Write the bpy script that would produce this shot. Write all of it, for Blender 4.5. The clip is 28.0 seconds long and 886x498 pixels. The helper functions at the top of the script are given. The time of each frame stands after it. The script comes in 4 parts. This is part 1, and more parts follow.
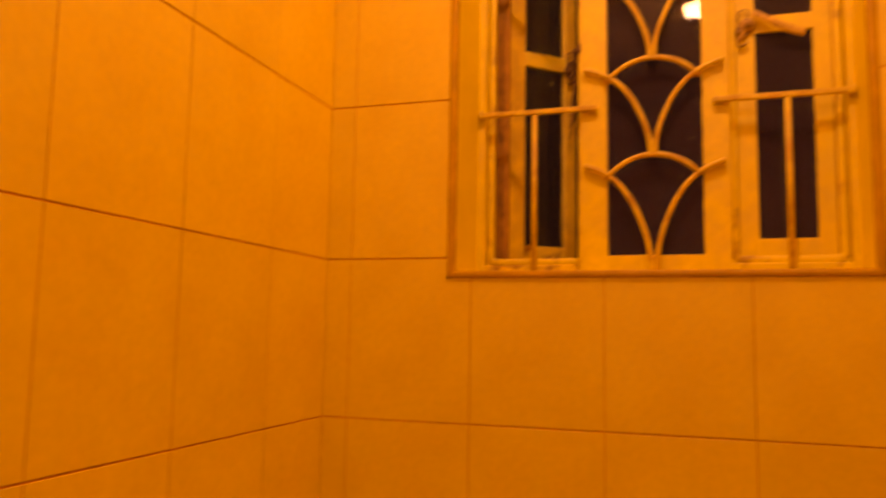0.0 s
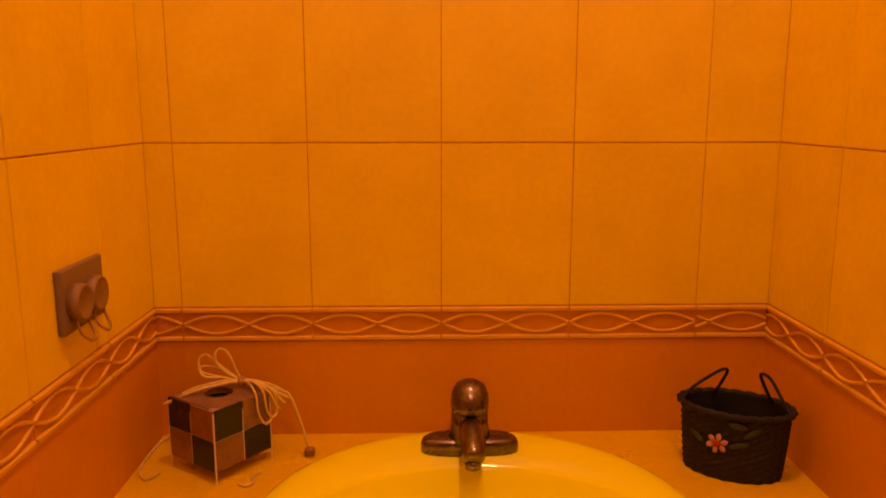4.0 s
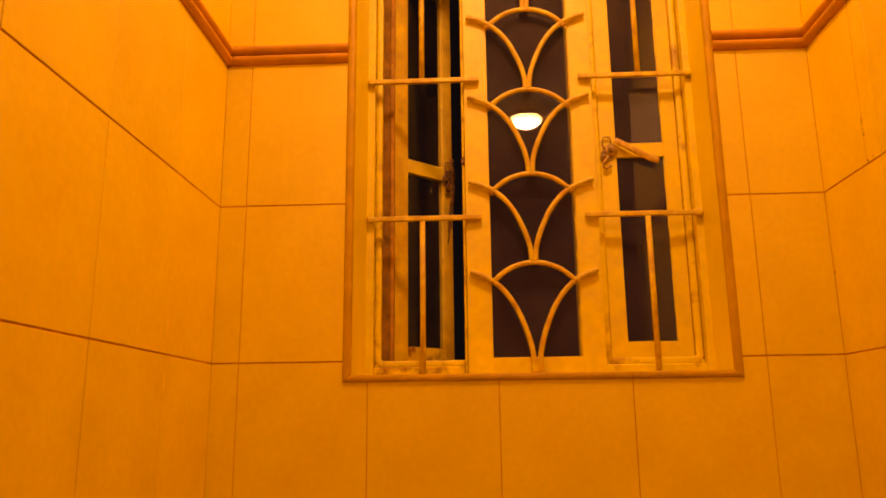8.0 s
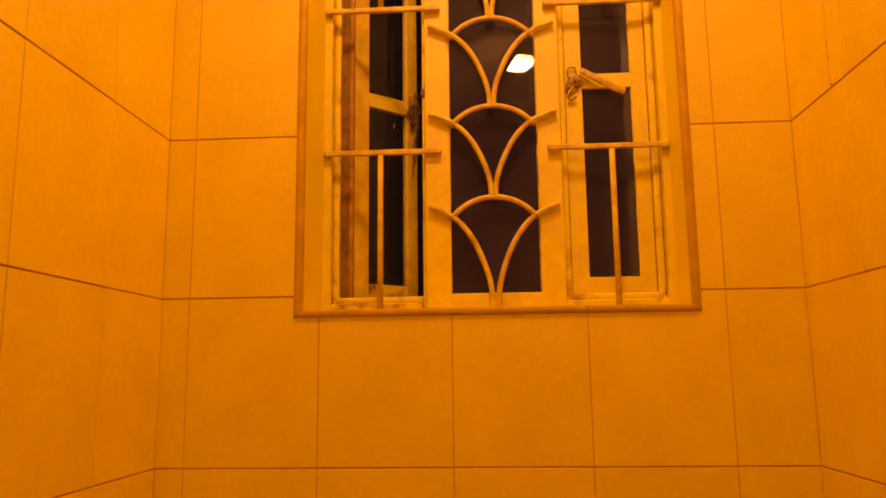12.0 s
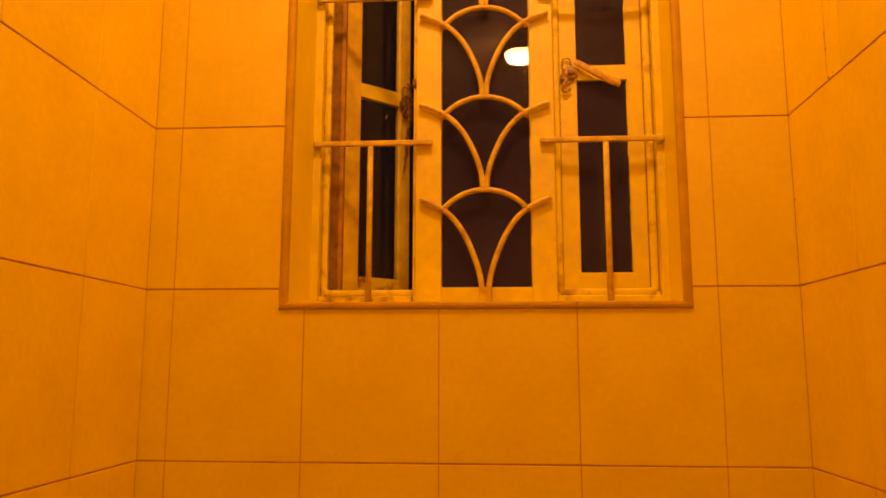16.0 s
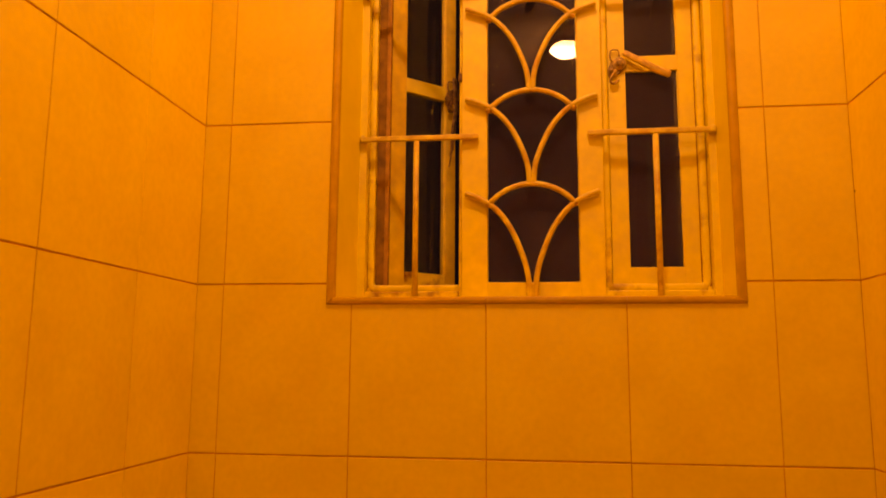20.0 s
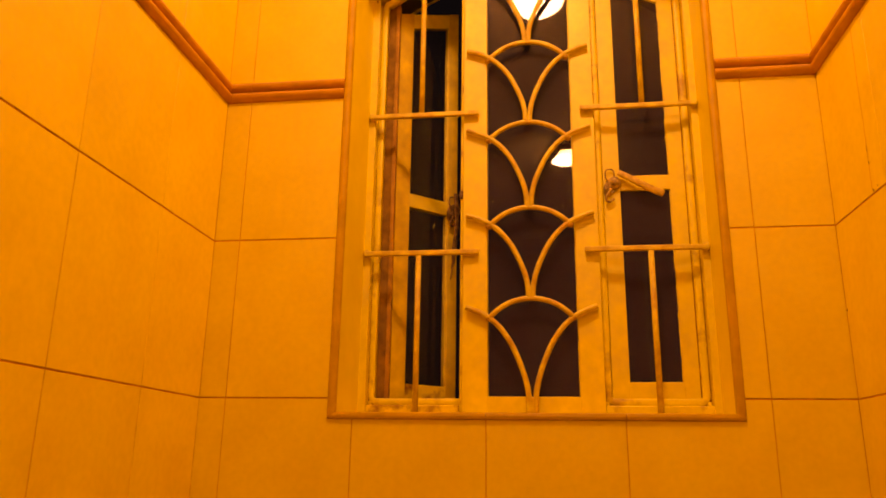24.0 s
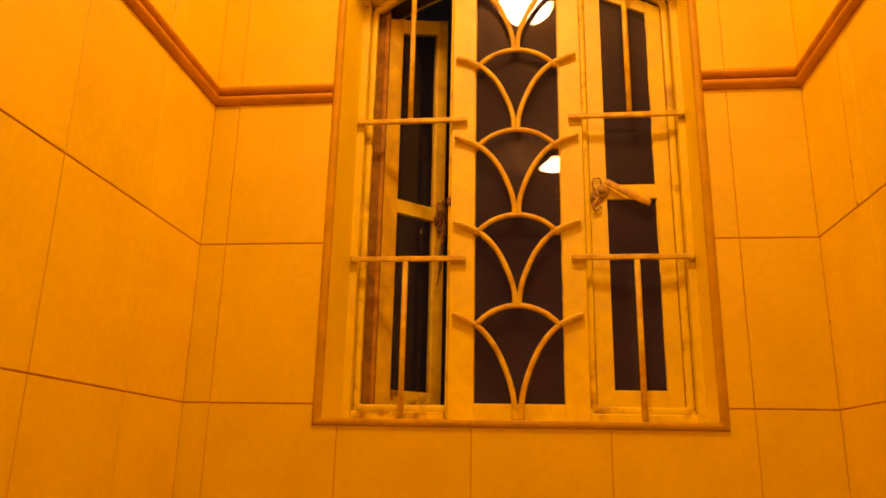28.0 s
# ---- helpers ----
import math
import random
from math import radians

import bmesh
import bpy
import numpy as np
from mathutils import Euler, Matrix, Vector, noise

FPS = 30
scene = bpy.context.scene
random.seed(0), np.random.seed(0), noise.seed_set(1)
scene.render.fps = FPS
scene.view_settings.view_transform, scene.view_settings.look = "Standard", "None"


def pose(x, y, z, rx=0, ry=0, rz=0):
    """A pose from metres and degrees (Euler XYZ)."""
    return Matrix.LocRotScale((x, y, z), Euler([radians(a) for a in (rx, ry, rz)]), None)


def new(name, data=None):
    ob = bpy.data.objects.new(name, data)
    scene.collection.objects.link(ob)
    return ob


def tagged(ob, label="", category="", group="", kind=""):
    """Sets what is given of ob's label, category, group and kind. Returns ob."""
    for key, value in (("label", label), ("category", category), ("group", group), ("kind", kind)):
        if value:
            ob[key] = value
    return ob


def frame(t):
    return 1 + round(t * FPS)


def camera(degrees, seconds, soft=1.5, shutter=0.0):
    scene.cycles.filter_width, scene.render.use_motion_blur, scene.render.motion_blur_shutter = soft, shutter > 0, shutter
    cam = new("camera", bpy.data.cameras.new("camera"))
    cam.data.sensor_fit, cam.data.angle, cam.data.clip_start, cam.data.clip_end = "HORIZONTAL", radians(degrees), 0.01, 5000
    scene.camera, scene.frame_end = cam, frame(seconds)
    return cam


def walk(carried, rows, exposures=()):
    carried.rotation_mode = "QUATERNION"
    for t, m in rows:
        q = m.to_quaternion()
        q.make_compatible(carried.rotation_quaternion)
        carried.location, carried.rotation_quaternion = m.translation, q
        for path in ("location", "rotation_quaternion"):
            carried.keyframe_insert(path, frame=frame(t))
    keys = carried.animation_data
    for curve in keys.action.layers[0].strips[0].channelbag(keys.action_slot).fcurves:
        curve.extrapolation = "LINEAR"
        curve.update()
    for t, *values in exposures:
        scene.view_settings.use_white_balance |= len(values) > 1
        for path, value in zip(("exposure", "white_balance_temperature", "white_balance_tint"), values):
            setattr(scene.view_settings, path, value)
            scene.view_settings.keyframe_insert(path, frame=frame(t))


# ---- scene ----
cam = camera(60.60, 28.0, 1.7, 0.5)
PATH = [
    (0.0, pose(0.5118, -1.1134, 1.4616, 96.12, -1.01, 17.67)),
    (0.3, pose(0.4921, -1.1131, 1.4474, 98.87, -0.63, 10.80)),
    (0.5, pose(0.4800, -1.1126, 1.4516, 98.92, 0.10, 7.19)),
    (0.8, pose(0.4575, -1.1251, 1.4489, 97.40, 1.40, 2.80)),
    (1.0, pose(0.4453, -1.1313, 1.4517, 94.24, 2.01, 1.27)),
    (1.3, pose(0.4155, -1.1343, 1.4598, 89.66, 0.61, 0.37)),
    (1.5, pose(0.3952, -1.1189, 1.4731, 85.55, 1.14, 0.44)),
    (1.8, pose(0.3791, -1.1426, 1.4122, 84.49, 0.11, 0.08)),
    (2.0, pose(0.3680, -1.1489, 1.3903, 83.75, 0.56, 0.43)),
    (2.3, pose(0.3632, -1.1523, 1.3773, 82.35, 0.51, -0.08)),
    (2.4, pose(0.3661, -1.1558, 1.3657, 82.22, 0.45, 0.27)),
    (2.5, pose(0.3695, -1.1564, 1.3679, 81.33, -0.01, -0.14)),
    (3.0, pose(0.3710, -1.1540, 1.3580, 79.20, 0.00, -0.45)),
    (3.4, pose(0.3725, -1.1510, 1.3560, 78.70, 0.00, -0.90)),
    (3.9, pose(0.3730, -1.1460, 1.3660, 79.40, 0.00, -1.40)),
    (4.5, pose(0.3715, -1.1391, 1.3899, 82.17, 0.01, -1.83)),
    (4.8, pose(0.3771, -1.1443, 1.4053, 85.13, 0.48, -2.11)),
    (5.0, pose(0.3737, -1.1431, 1.4193, 87.45, 1.08, -2.62)),
    (5.2, pose(0.3721, -1.1509, 1.4368, 90.95, 0.92, -2.68)),
    (5.5, pose(0.3679, -1.1531, 1.4604, 95.26, 0.79, -1.90)),
    (6.0, pose(0.3606, -1.1583, 1.4720, 97.48, 1.13, -1.48)),
    (6.5, pose(0.3546, -1.1611, 1.4811, 100.11, 0.84, -0.37)),
    (7.0, pose(0.3572, -1.1466, 1.4899, 101.76, 0.63, -1.88)),
    (7.5, pose(0.3685, -1.1468, 1.4905, 102.39, 1.06, -0.30)),
    (8.0, pose(0.3720, -1.1623, 1.4842, 102.71, 0.62, 2.82)),
    (8.5, pose(0.3607, -1.1668, 1.4724, 101.42, 1.59, 1.17)),
    (9.0, pose(0.3577, -1.1608, 1.4561, 99.60, 1.16, 0.24)),
    (9.5, pose(0.3536, -1.1606, 1.4578, 99.55, 1.20, 0.26)),
    (10.0, pose(0.3569, -1.1590, 1.4519, 98.91, 1.00, 0.46)),
    (10.5, pose(0.3641, -1.1542, 1.4534, 98.62, 0.65, 0.35)),
    (11.0, pose(0.3811, -1.1544, 1.4679, 99.01, 1.75, 0.41)),
    (11.5, pose(0.4144, -1.1433, 1.4619, 99.17, 1.28, 2.13)),
    (12.0, pose(0.4598, -1.1254, 1.4595, 99.15, 0.68, 3.76)),
    (12.5, pose(0.4787, -1.1155, 1.4583, 98.58, 0.84, 4.65)),
    (14.5, pose(0.4903, -1.1080, 1.4595, 99.28, 1.14, 5.18)),
    (15.0, pose(0.4847, -1.1122, 1.4629, 99.62, 1.34, 5.29)),
    (15.5, pose(0.4919, -1.1126, 1.4596, 99.59, 0.77, 4.93)),
    (16.0, pose(0.4863, -1.1046, 1.4605, 98.72, -0.08, 4.15)),
    (16.5, pose(0.4898, -1.1094, 1.4621, 99.09, 0.82, 5.03)),
    (17.0, pose(0.4908, -1.1090, 1.4694, 98.59, 0.57, 5.55)),
    (17.5, pose(0.4928, -1.1056, 1.4572, 98.68, 0.84, 6.07)),
    (18.0, pose(0.4896, -1.1105, 1.4574, 99.36, 0.77, 6.38)),
    (18.5, pose(0.4831, -1.1128, 1.4614, 99.76, 0.09, 7.78)),
    (19.0, pose(0.4838, -1.1108, 1.4555, 100.18, 0.14, 7.39)),
    (19.5, pose(0.4776, -1.1112, 1.4593, 100.57, -0.34, 7.77)),
    (20.0, pose(0.4807, -1.0984, 1.4583, 98.46, -0.40, 7.41)),
    (20.5, pose(0.4855, -1.0974, 1.4523, 97.61, 0.47, 7.29)),
    (22.5, pose(0.4867, -1.0957, 1.4585, 98.44, 0.57, 7.27)),
    (22.8, pose(0.4850, -1.1047, 1.4651, 100.62, 0.77, 7.74)),
    (23.0, pose(0.4815, -1.1110, 1.4700, 101.90, 0.12, 7.53)),
    (23.3, pose(0.4887, -1.1138, 1.4743, 103.43, -0.46, 7.27)),
    (23.5, pose(0.4891, -1.1194, 1.4774, 104.54, -0.65, 6.80)),
    (24.0, pose(0.4882, -1.1269, 1.4822, 105.69, -0.77, 7.59)),
    (24.5, pose(0.4861, -1.1325, 1.4803, 105.79, -0.97, 7.08)),
    (25.0, pose(0.4957, -1.1407, 1.4922, 107.06, -0.74, 7.74)),
    (25.5, pose(0.4838, -1.1361, 1.4852, 106.86, -0.98, 7.14)),
    (26.0, pose(0.4865, -1.1300, 1.4834, 106.43, -0.80, 6.58)),
    (26.5, pose(0.4880, -1.1303, 1.4814, 106.54, -1.45, 6.51)),
    (27.0, pose(0.4835, -1.1300, 1.4784, 106.13, -1.46, 6.31)),
    (27.5, pose(0.4816, -1.1295, 1.4814, 106.35, -1.51, 6.03)),
    (28.0, pose(0.4841, -1.1290, 1.4880, 105.92, -1.14, 6.28)),
]
EXPOSURES = [(0.0, -0.7, 10000, 26), (1.0, -0.71, 10000, 30), (2.0, -0.7, 10000, 48), (2.5, -0.65, 10000, 51), (4.5, -0.45, 10000, 34), (5.0, -0.42, 10000, 25), (5.5, -0.49, 10000, 18), (6.0, -0.59, 10000, 15), (7.0, -0.62, 10000, 14), (20.0, -0.61, 10000, 14), (24.0, -0.61, 10000, 6), (28.0, -0.61, 10000, 6)]
walk(cam, PATH, EXPOSURES)

# ---- light ----
world = bpy.data.worlds.new("night")
world.use_nodes = True
world.node_tree.nodes["Background"].inputs["Color"].default_value = (0.52, 0.36, 0.50, 1)
world.node_tree.nodes["Background"].inputs["Strength"].default_value = 0.011
scene.world = world
LAMP_COLOUR = (1.0, 0.432, 0.050)
LAMP_HEART = (1.0, 0.522, 0.34)   # bright middle of the dome over the bulb
LAMP_STRENGTH = 55.0   # the lamp near the window
LAMP_STRENGTH_2 = 64.0  # the lamp over the middle of the room

# ---- plan, metres ----
BORDER = 1.07            # top edge of the relief border above the floor
XL, XR = -0.0423, 0.9138  # side walls of the washing niche
Y_BACK = -3.0            # plain wall behind the viewer
Y_NICHE, X_FAR = -1.080, 1.45   # unseen wider room past the east wall's end, set for bounce and reflections
CEIL = BORDER + 1.70
B0 = BORDER - 0.0548
R1, R2, R3 = BORDER + 0.2521, BORDER + 0.5026, BORDER + 0.7539
TRIM0, TRIM1 = BORDER + 1.0005, BORDER + 1.0355
COUNTER = BORDER - 0.209
WX0, WX1, WZ = 0.1735, 0.7525, BORDER + 0.482   # window opening
WXC = 0.4665
ARCH_R, ARCH_TOP = 0.40, BORDER + 1.378


def arch(x):
    """Height of the opening's arched soffit at x."""
    return ARCH_TOP - ARCH_R + math.sqrt(max(ARCH_R ** 2 - (x - WXC) ** 2, 0.0))


# ---- materials ----
def material(name, base, rough=0.5, metal=0.0, grain=0.08, grain_scale=60.0, stain=0.08, stain_scale=5.0,
             bump=0.05, piece=0.0, coat=0.0, stain_colour=None, stain_from=0.35):
    m = bpy.data.materials.new(name)
    m.use_nodes = True
    nt = m.node_tree
    n, link = nt.nodes, nt.links
    bsdf = n["Principled BSDF"]
    bsdf.inputs["Roughness"].default_value = rough
    bsdf.inputs["Metallic"].default_value = metal
    bsdf.inputs["Coat Weight"].default_value = coat
    geo = n.new("ShaderNodeNewGeometry")
    big = n.new("ShaderNodeTexNoise")
    big.inputs["Scale"].default_value = stain_scale
    big.inputs["Detail"].default_value = 5
    link.new(geo.outputs["Position"], big.inputs["Vector"])
    fine = n.new("ShaderNodeTexNoise")
    fine.inputs["Scale"].default_value = grain_scale
    fine.inputs["Detail"].default_value = 4
    link.new(geo.outputs["Position"], fine.inputs["Vector"])
    ramp = n.new("ShaderNodeMapRange")
    ramp.inputs["From Min"].default_value, ramp.inputs["From Max"].default_value = stain_from, 0.7
    ramp.inputs["To Min"].default_value, ramp.inputs["To Max"].default_value = 0.0, stain
    link.new(big.outputs["Fac"], ramp.inputs["Value"])
    mix = n.new("ShaderNodeMix")
    mix.data_type = "RGBA"
    mix.inputs["A"].default_value = (*base, 1)
    mix.inputs["B"].default_value = (*(stain_colour or [c * 0.55 for c in base]), 1)
    link.new(ramp.outputs["Result"], mix.inputs["Factor"])
    ramp2 = n.new("ShaderNodeMapRange")
    ramp2.inputs["From Min"].default_value, ramp2.inputs["From Max"].default_value = 0.3, 0.7
    ramp2.inputs["To Min"].default_value, ramp2.inputs["To Max"].default_value = 1.0 - grain, 1.0 + grain
    link.new(fine.outputs["Fac"], ramp2.inputs["Value"])
    value = ramp2.outputs["Result"]
    if piece:
        info = n.new("ShaderNodeObjectInfo")
        r3 = n.new("ShaderNodeMapRange")
        r3.inputs["To Min"].default_value, r3.inputs["To Max"].default_value = 1.0 - piece, 1.0 + piece
        link.new(info.outputs["Random"], r3.inputs["Value"])
        mul = n.new("ShaderNodeMath")
        mul.operation = "MULTIPLY"
        link.new(value, mul.inputs[0])
        link.new(r3.outputs["Result"], mul.inputs[1])
        value = mul.outputs["Value"]
    hsv = n.new("ShaderNodeHueSaturation")
    link.new(mix.outputs["Result"], hsv.inputs["Color"])
    link.new(value, hsv.inputs["Value"])
    link.new(hsv.outputs["Color"], bsdf.inputs["Base Color"])
    rr = n.new("ShaderNodeMapRange")
    rr.inputs["To Min"].default_value, rr.inputs["To Max"].default_value = max(rough - 0.1, 0.02), min(rough + 0.1, 1.0)
    link.new(big.outputs["Fac"], rr.inputs["Value"])
    link.new(rr.outputs["Result"], bsdf.inputs["Roughness"])
    if bump:
        b = n.new("ShaderNodeBump")
        b.inputs["Strength"].default_value = bump
        b.inputs["Distance"].default_value = 0.002
        link.new(fine.outputs["Fac"], b.inputs["Height"])
        link.new(b.outputs["Normal"], bsdf.inputs["Normal"])
    return m


TILE = material("cream_tile", (0.86, 0.684, 0.12), rough=0.5, grain=0.03, grain_scale=90, stain=0.22, stain_scale=11, stain_colour=(0.64, 0.40, 0.05),
                bump=0.06, piece=0.025)
LOW_TILE = material("peach_tile", (0.70, 0.325, 0.06), rough=0.5, grain=0.03, grain_scale=90, stain=0.15, stain_scale=9,
                    bump=0.06, piece=0.03)
GROUT = material("grout", (0.70, 0.34, 0.055), rough=0.9, grain=0.15, stain=0.35, stain_scale=14, bump=0.3)
BORDER_MAT = material("border_glaze", (0.62, 0.28, 0.055), rough=0.45, grain=0.03, stain=0.2, stain_scale=20, bump=0.05, piece=0.03)
BORDER_HIGH = material("border_relief_glaze", (0.74, 0.45, 0.10), rough=0.4, grain=0.04, stain=0.25, stain_scale=30, bump=0.05)
BEAD = material("terracotta_bead", (0.64, 0.32, 0.07), rough=0.45, grain=0.06, stain=0.35, stain_scale=25, bump=0.08, piece=0.06)
WINDOW_BEAD = material("ochre_bead", (0.59, 0.36, 0.035), rough=0.5, grain=0.06, stain=0.4, stain_scale=25, bump=0.08)
PAINT = material("cream_gloss_paint", (0.86, 0.715, 0.10), rough=0.45, grain=0.06, grain_scale=55, stain=0.28, stain_scale=20,
                 bump=0.15, stain_colour=(0.52, 0.36, 0.16))
# Stains and wear of the open sash, with its shade mixed into the colour.
OLD_SHADED_PAINT = material("weathered_shaded_paint", (0.81, 0.62, 0.09), rough=0.6, grain=0.10, grain_scale=50, stain=0.5, stain_scale=22,
                     bump=0.3, stain_colour=(0.34, 0.17, 0.045))
IRON_PAINT = material("painted_iron", (0.77, 0.62, 0.10), rough=0.5, grain=0.10, grain_scale=120, stain=0.65, stain_scale=48,
                      bump=0.3, stain_colour=(0.42, 0.19, 0.035))
WELD = material("rust_stained_weld", (0.55, 0.34, 0.06), rough=0.65, grain=0.2, grain_scale=150, stain=0.9, stain_scale=80,
                bump=0.4, stain_colour=(0.30, 0.12, 0.03))
# Frame paint made lighter: light missing on the reveal is put into its colour.
LIT_REVEAL_PAINT = material("lightened_reveal_paint", (0.92, 0.775, 0.11), rough=0.4, grain=0.03, grain_scale=40, stain=0.15, stain_scale=10, bump=0.12, stain_colour=(0.60, 0.42, 0.14))
WORN = material("chipped_cream_paint", (0.84, 0.695, 0.10), rough=0.5, grain=0.05, grain_scale=60, stain=0.7, stain_scale=28, stain_from=0.54, bump=0.25, stain_colour=(0.36, 0.17, 0.05))
PLASTER = material("ceiling_plaster", (0.80, 0.62, 0.36), rough=0.9, grain=0.03, stain=0.1, bump=0.1)
STONE = material("counter_stone", (0.72, 0.51, 0.06), rough=0.3, grain=0.05, grain_scale=120, stain=0.15, stain_scale=18, bump=0.03)
CERAMIC = material("basin_ceramic", (0.88, 0.90, 0.10), rough=0.12, grain=0.01, stain=0.04, bump=0.0, coat=0.3)
CHROME = material("dull_chrome", (0.25, 0.205, 0.17), rough=0.27, metal=0.95, grain=0.08, stain=0.7, stain_scale=30, bump=0.03)
PEWTER = material("taupe_plastic", (0.24, 0.16, 0.11), rough=0.4, grain=0.03, stain=0.2, stain_scale=30, bump=0.03)
PLUG = material("plug_plastic", (0.27, 0.17, 0.085), rough=0.5, grain=0.03, stain=0.2, stain_scale=30, bump=0.03)
CORD = material("grey_cord", (0.36, 0.22, 0.12), rough=0.6, grain=0.05, stain=0.2, bump=0.05)
BLACK = material("black_gloss", (0.012, 0.012, 0.014), rough=0.25, grain=0.1, stain=0.1, bump=0.02)
SILVER = material("tarnished_silver_leaf", (0.31, 0.18, 0.11), rough=0.4, metal=0.3, grain=0.15, grain_scale=90, stain=0.5, stain_scale=40, bump=0.1)
WHITE_LINE = material("white_edging", (0.75, 0.70, 0.6), rough=0.5, grain=0.05, stain=0.1, bump=0.02)
RAFFIA = material("raffia", (0.76, 0.60, 0.22), rough=0.7, grain=0.15, grain_scale=200, stain=0.4, stain_scale=50, bump=0.3)
WICKER = material("dark_wicker", (0.0045, 0.0055, 0.009), rough=0.72, grain=0.3, grain_scale=150, stain=0.5, stain_scale=40, bump=0.3)
PETAL = material("pink_petal", (0.50, 0.28, 0.25), rough=0.6, grain=0.1, stain=0.3, stain_scale=90, bump=0.05)
PETAL_HEART = material("dark_red_heart", (0.32, 0.03, 0.03), rough=0.6, bump=0.0)
LEAF = material("green_leaf_paint", (0.022, 0.04, 0.018), rough=0.6, grain=0.1, bump=0.05)
RUST = material("corroded_brass", (0.58, 0.39, 0.10), rough=0.6, metal=0.1, grain=0.3, grain_scale=150, stain=0.85, stain_scale=90,
                bump=0.4, stain_colour=(0.10, 0.05, 0.025))
TARNISH = material("blackened_brass", (0.30, 0.17, 0.06), rough=0.6, metal=0.1, grain=0.3, grain_scale=150, stain=0.9, stain_scale=90, bump=0.4, stain_colour=(0.06, 0.03, 0.015))
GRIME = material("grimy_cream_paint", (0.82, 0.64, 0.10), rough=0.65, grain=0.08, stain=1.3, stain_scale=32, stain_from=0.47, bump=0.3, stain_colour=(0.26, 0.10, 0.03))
# Unseen walls, added in cream to throw lamp light back to the left.
BOUNCE_CREAM = material("cream_bounce_paint", (0.78, 0.62, 0.14), rough=0.7, grain=0.04, stain=0.15, bump=0.1)
# Unseen walls, brown to cut bounce and dim what the panes mirror.
UNSEEN_BROWN = material("unseen_brown_paint", (0.40, 0.18, 0.07), rough=0.7, grain=0.04, stain=0.15, bump=0.1)
LEVER = material("rubbed_lever_paint", (0.72, 0.51, 0.11), rough=0.5, grain=0.12, grain_scale=90, stain=0.7, stain_scale=70, bump=0.3, stain_colour=(0.30, 0.15, 0.05))
FLOOR_MAT = material("floor_tile", (0.50, 0.23, 0.08), rough=0.4, grain=0.05, stain=0.2, bump=0.05)
DIRTY = material("bare_dirty_wood", (0.33, 0.175, 0.032), rough=0.9, grain=0.3, grain_scale=60, stain=0.7, stain_scale=20, bump=0.3)
CREASE = material("brown_crease_dirt", (0.50, 0.27, 0.05), rough=0.8, grain=0.2, stain=0.6, stain_scale=35, bump=0.2, stain_colour=(0.26, 0.11, 0.03))
LINTEL_SHADE = material("shaded_lintel", (0.05, 0.04, 0.03), rough=0.9)
BRASS = material("lamp_brass", (0.55, 0.38, 0.15), rough=0.35, metal=0.9, bump=0.0)


def glass_material(name, low, high):
    m = bpy.data.materials.new(name)
    m.use_nodes = True
    nt = m.node_tree
    n, link = nt.nodes, nt.links
    out = n["Material Output"]
    clear = n["Principled BSDF"]
    clear.inputs["Base Color"].default_value = (0.75, 0.72, 0.68, 1)
    clear.inputs["Roughness"].default_value = 0.0
    clear.inputs["IOR"].default_value = 1.5
    clear.inputs["Transmission Weight"].default_value = 1.0
    dust = n.new("ShaderNodeBsdfDiffuse")
    dust.inputs["Color"].default_value = (0.45, 0.36, 0.46, 1)
    geo = n.new("ShaderNodeNewGeometry")
    noise_node = n.new("ShaderNodeTexNoise")
    noise_node.inputs["Scale"].default_value = 14
    noise_node.inputs["Detail"].default_value = 6
    link.new(geo.outputs["Position"], noise_node.inputs["Vector"])
    r = n.new("ShaderNodeMapRange")
    r.inputs["From Min"].default_value, r.inputs["From Max"].default_value = 0.3, 0.75
    r.inputs["To Min"].default_value, r.inputs["To Max"].default_value = low, high
    link.new(noise_node.outputs["Fac"], r.inputs["Value"])
    mix = n.new("ShaderNodeMixShader")
    link.new(r.outputs["Result"], mix.inputs["Fac"])
    link.new(clear.outputs["BSDF"], mix.inputs[1])
    link.new(dust.outputs["BSDF"], mix.inputs[2])
    link.new(mix.outputs["Shader"], out.inputs["Surface"])
    return m


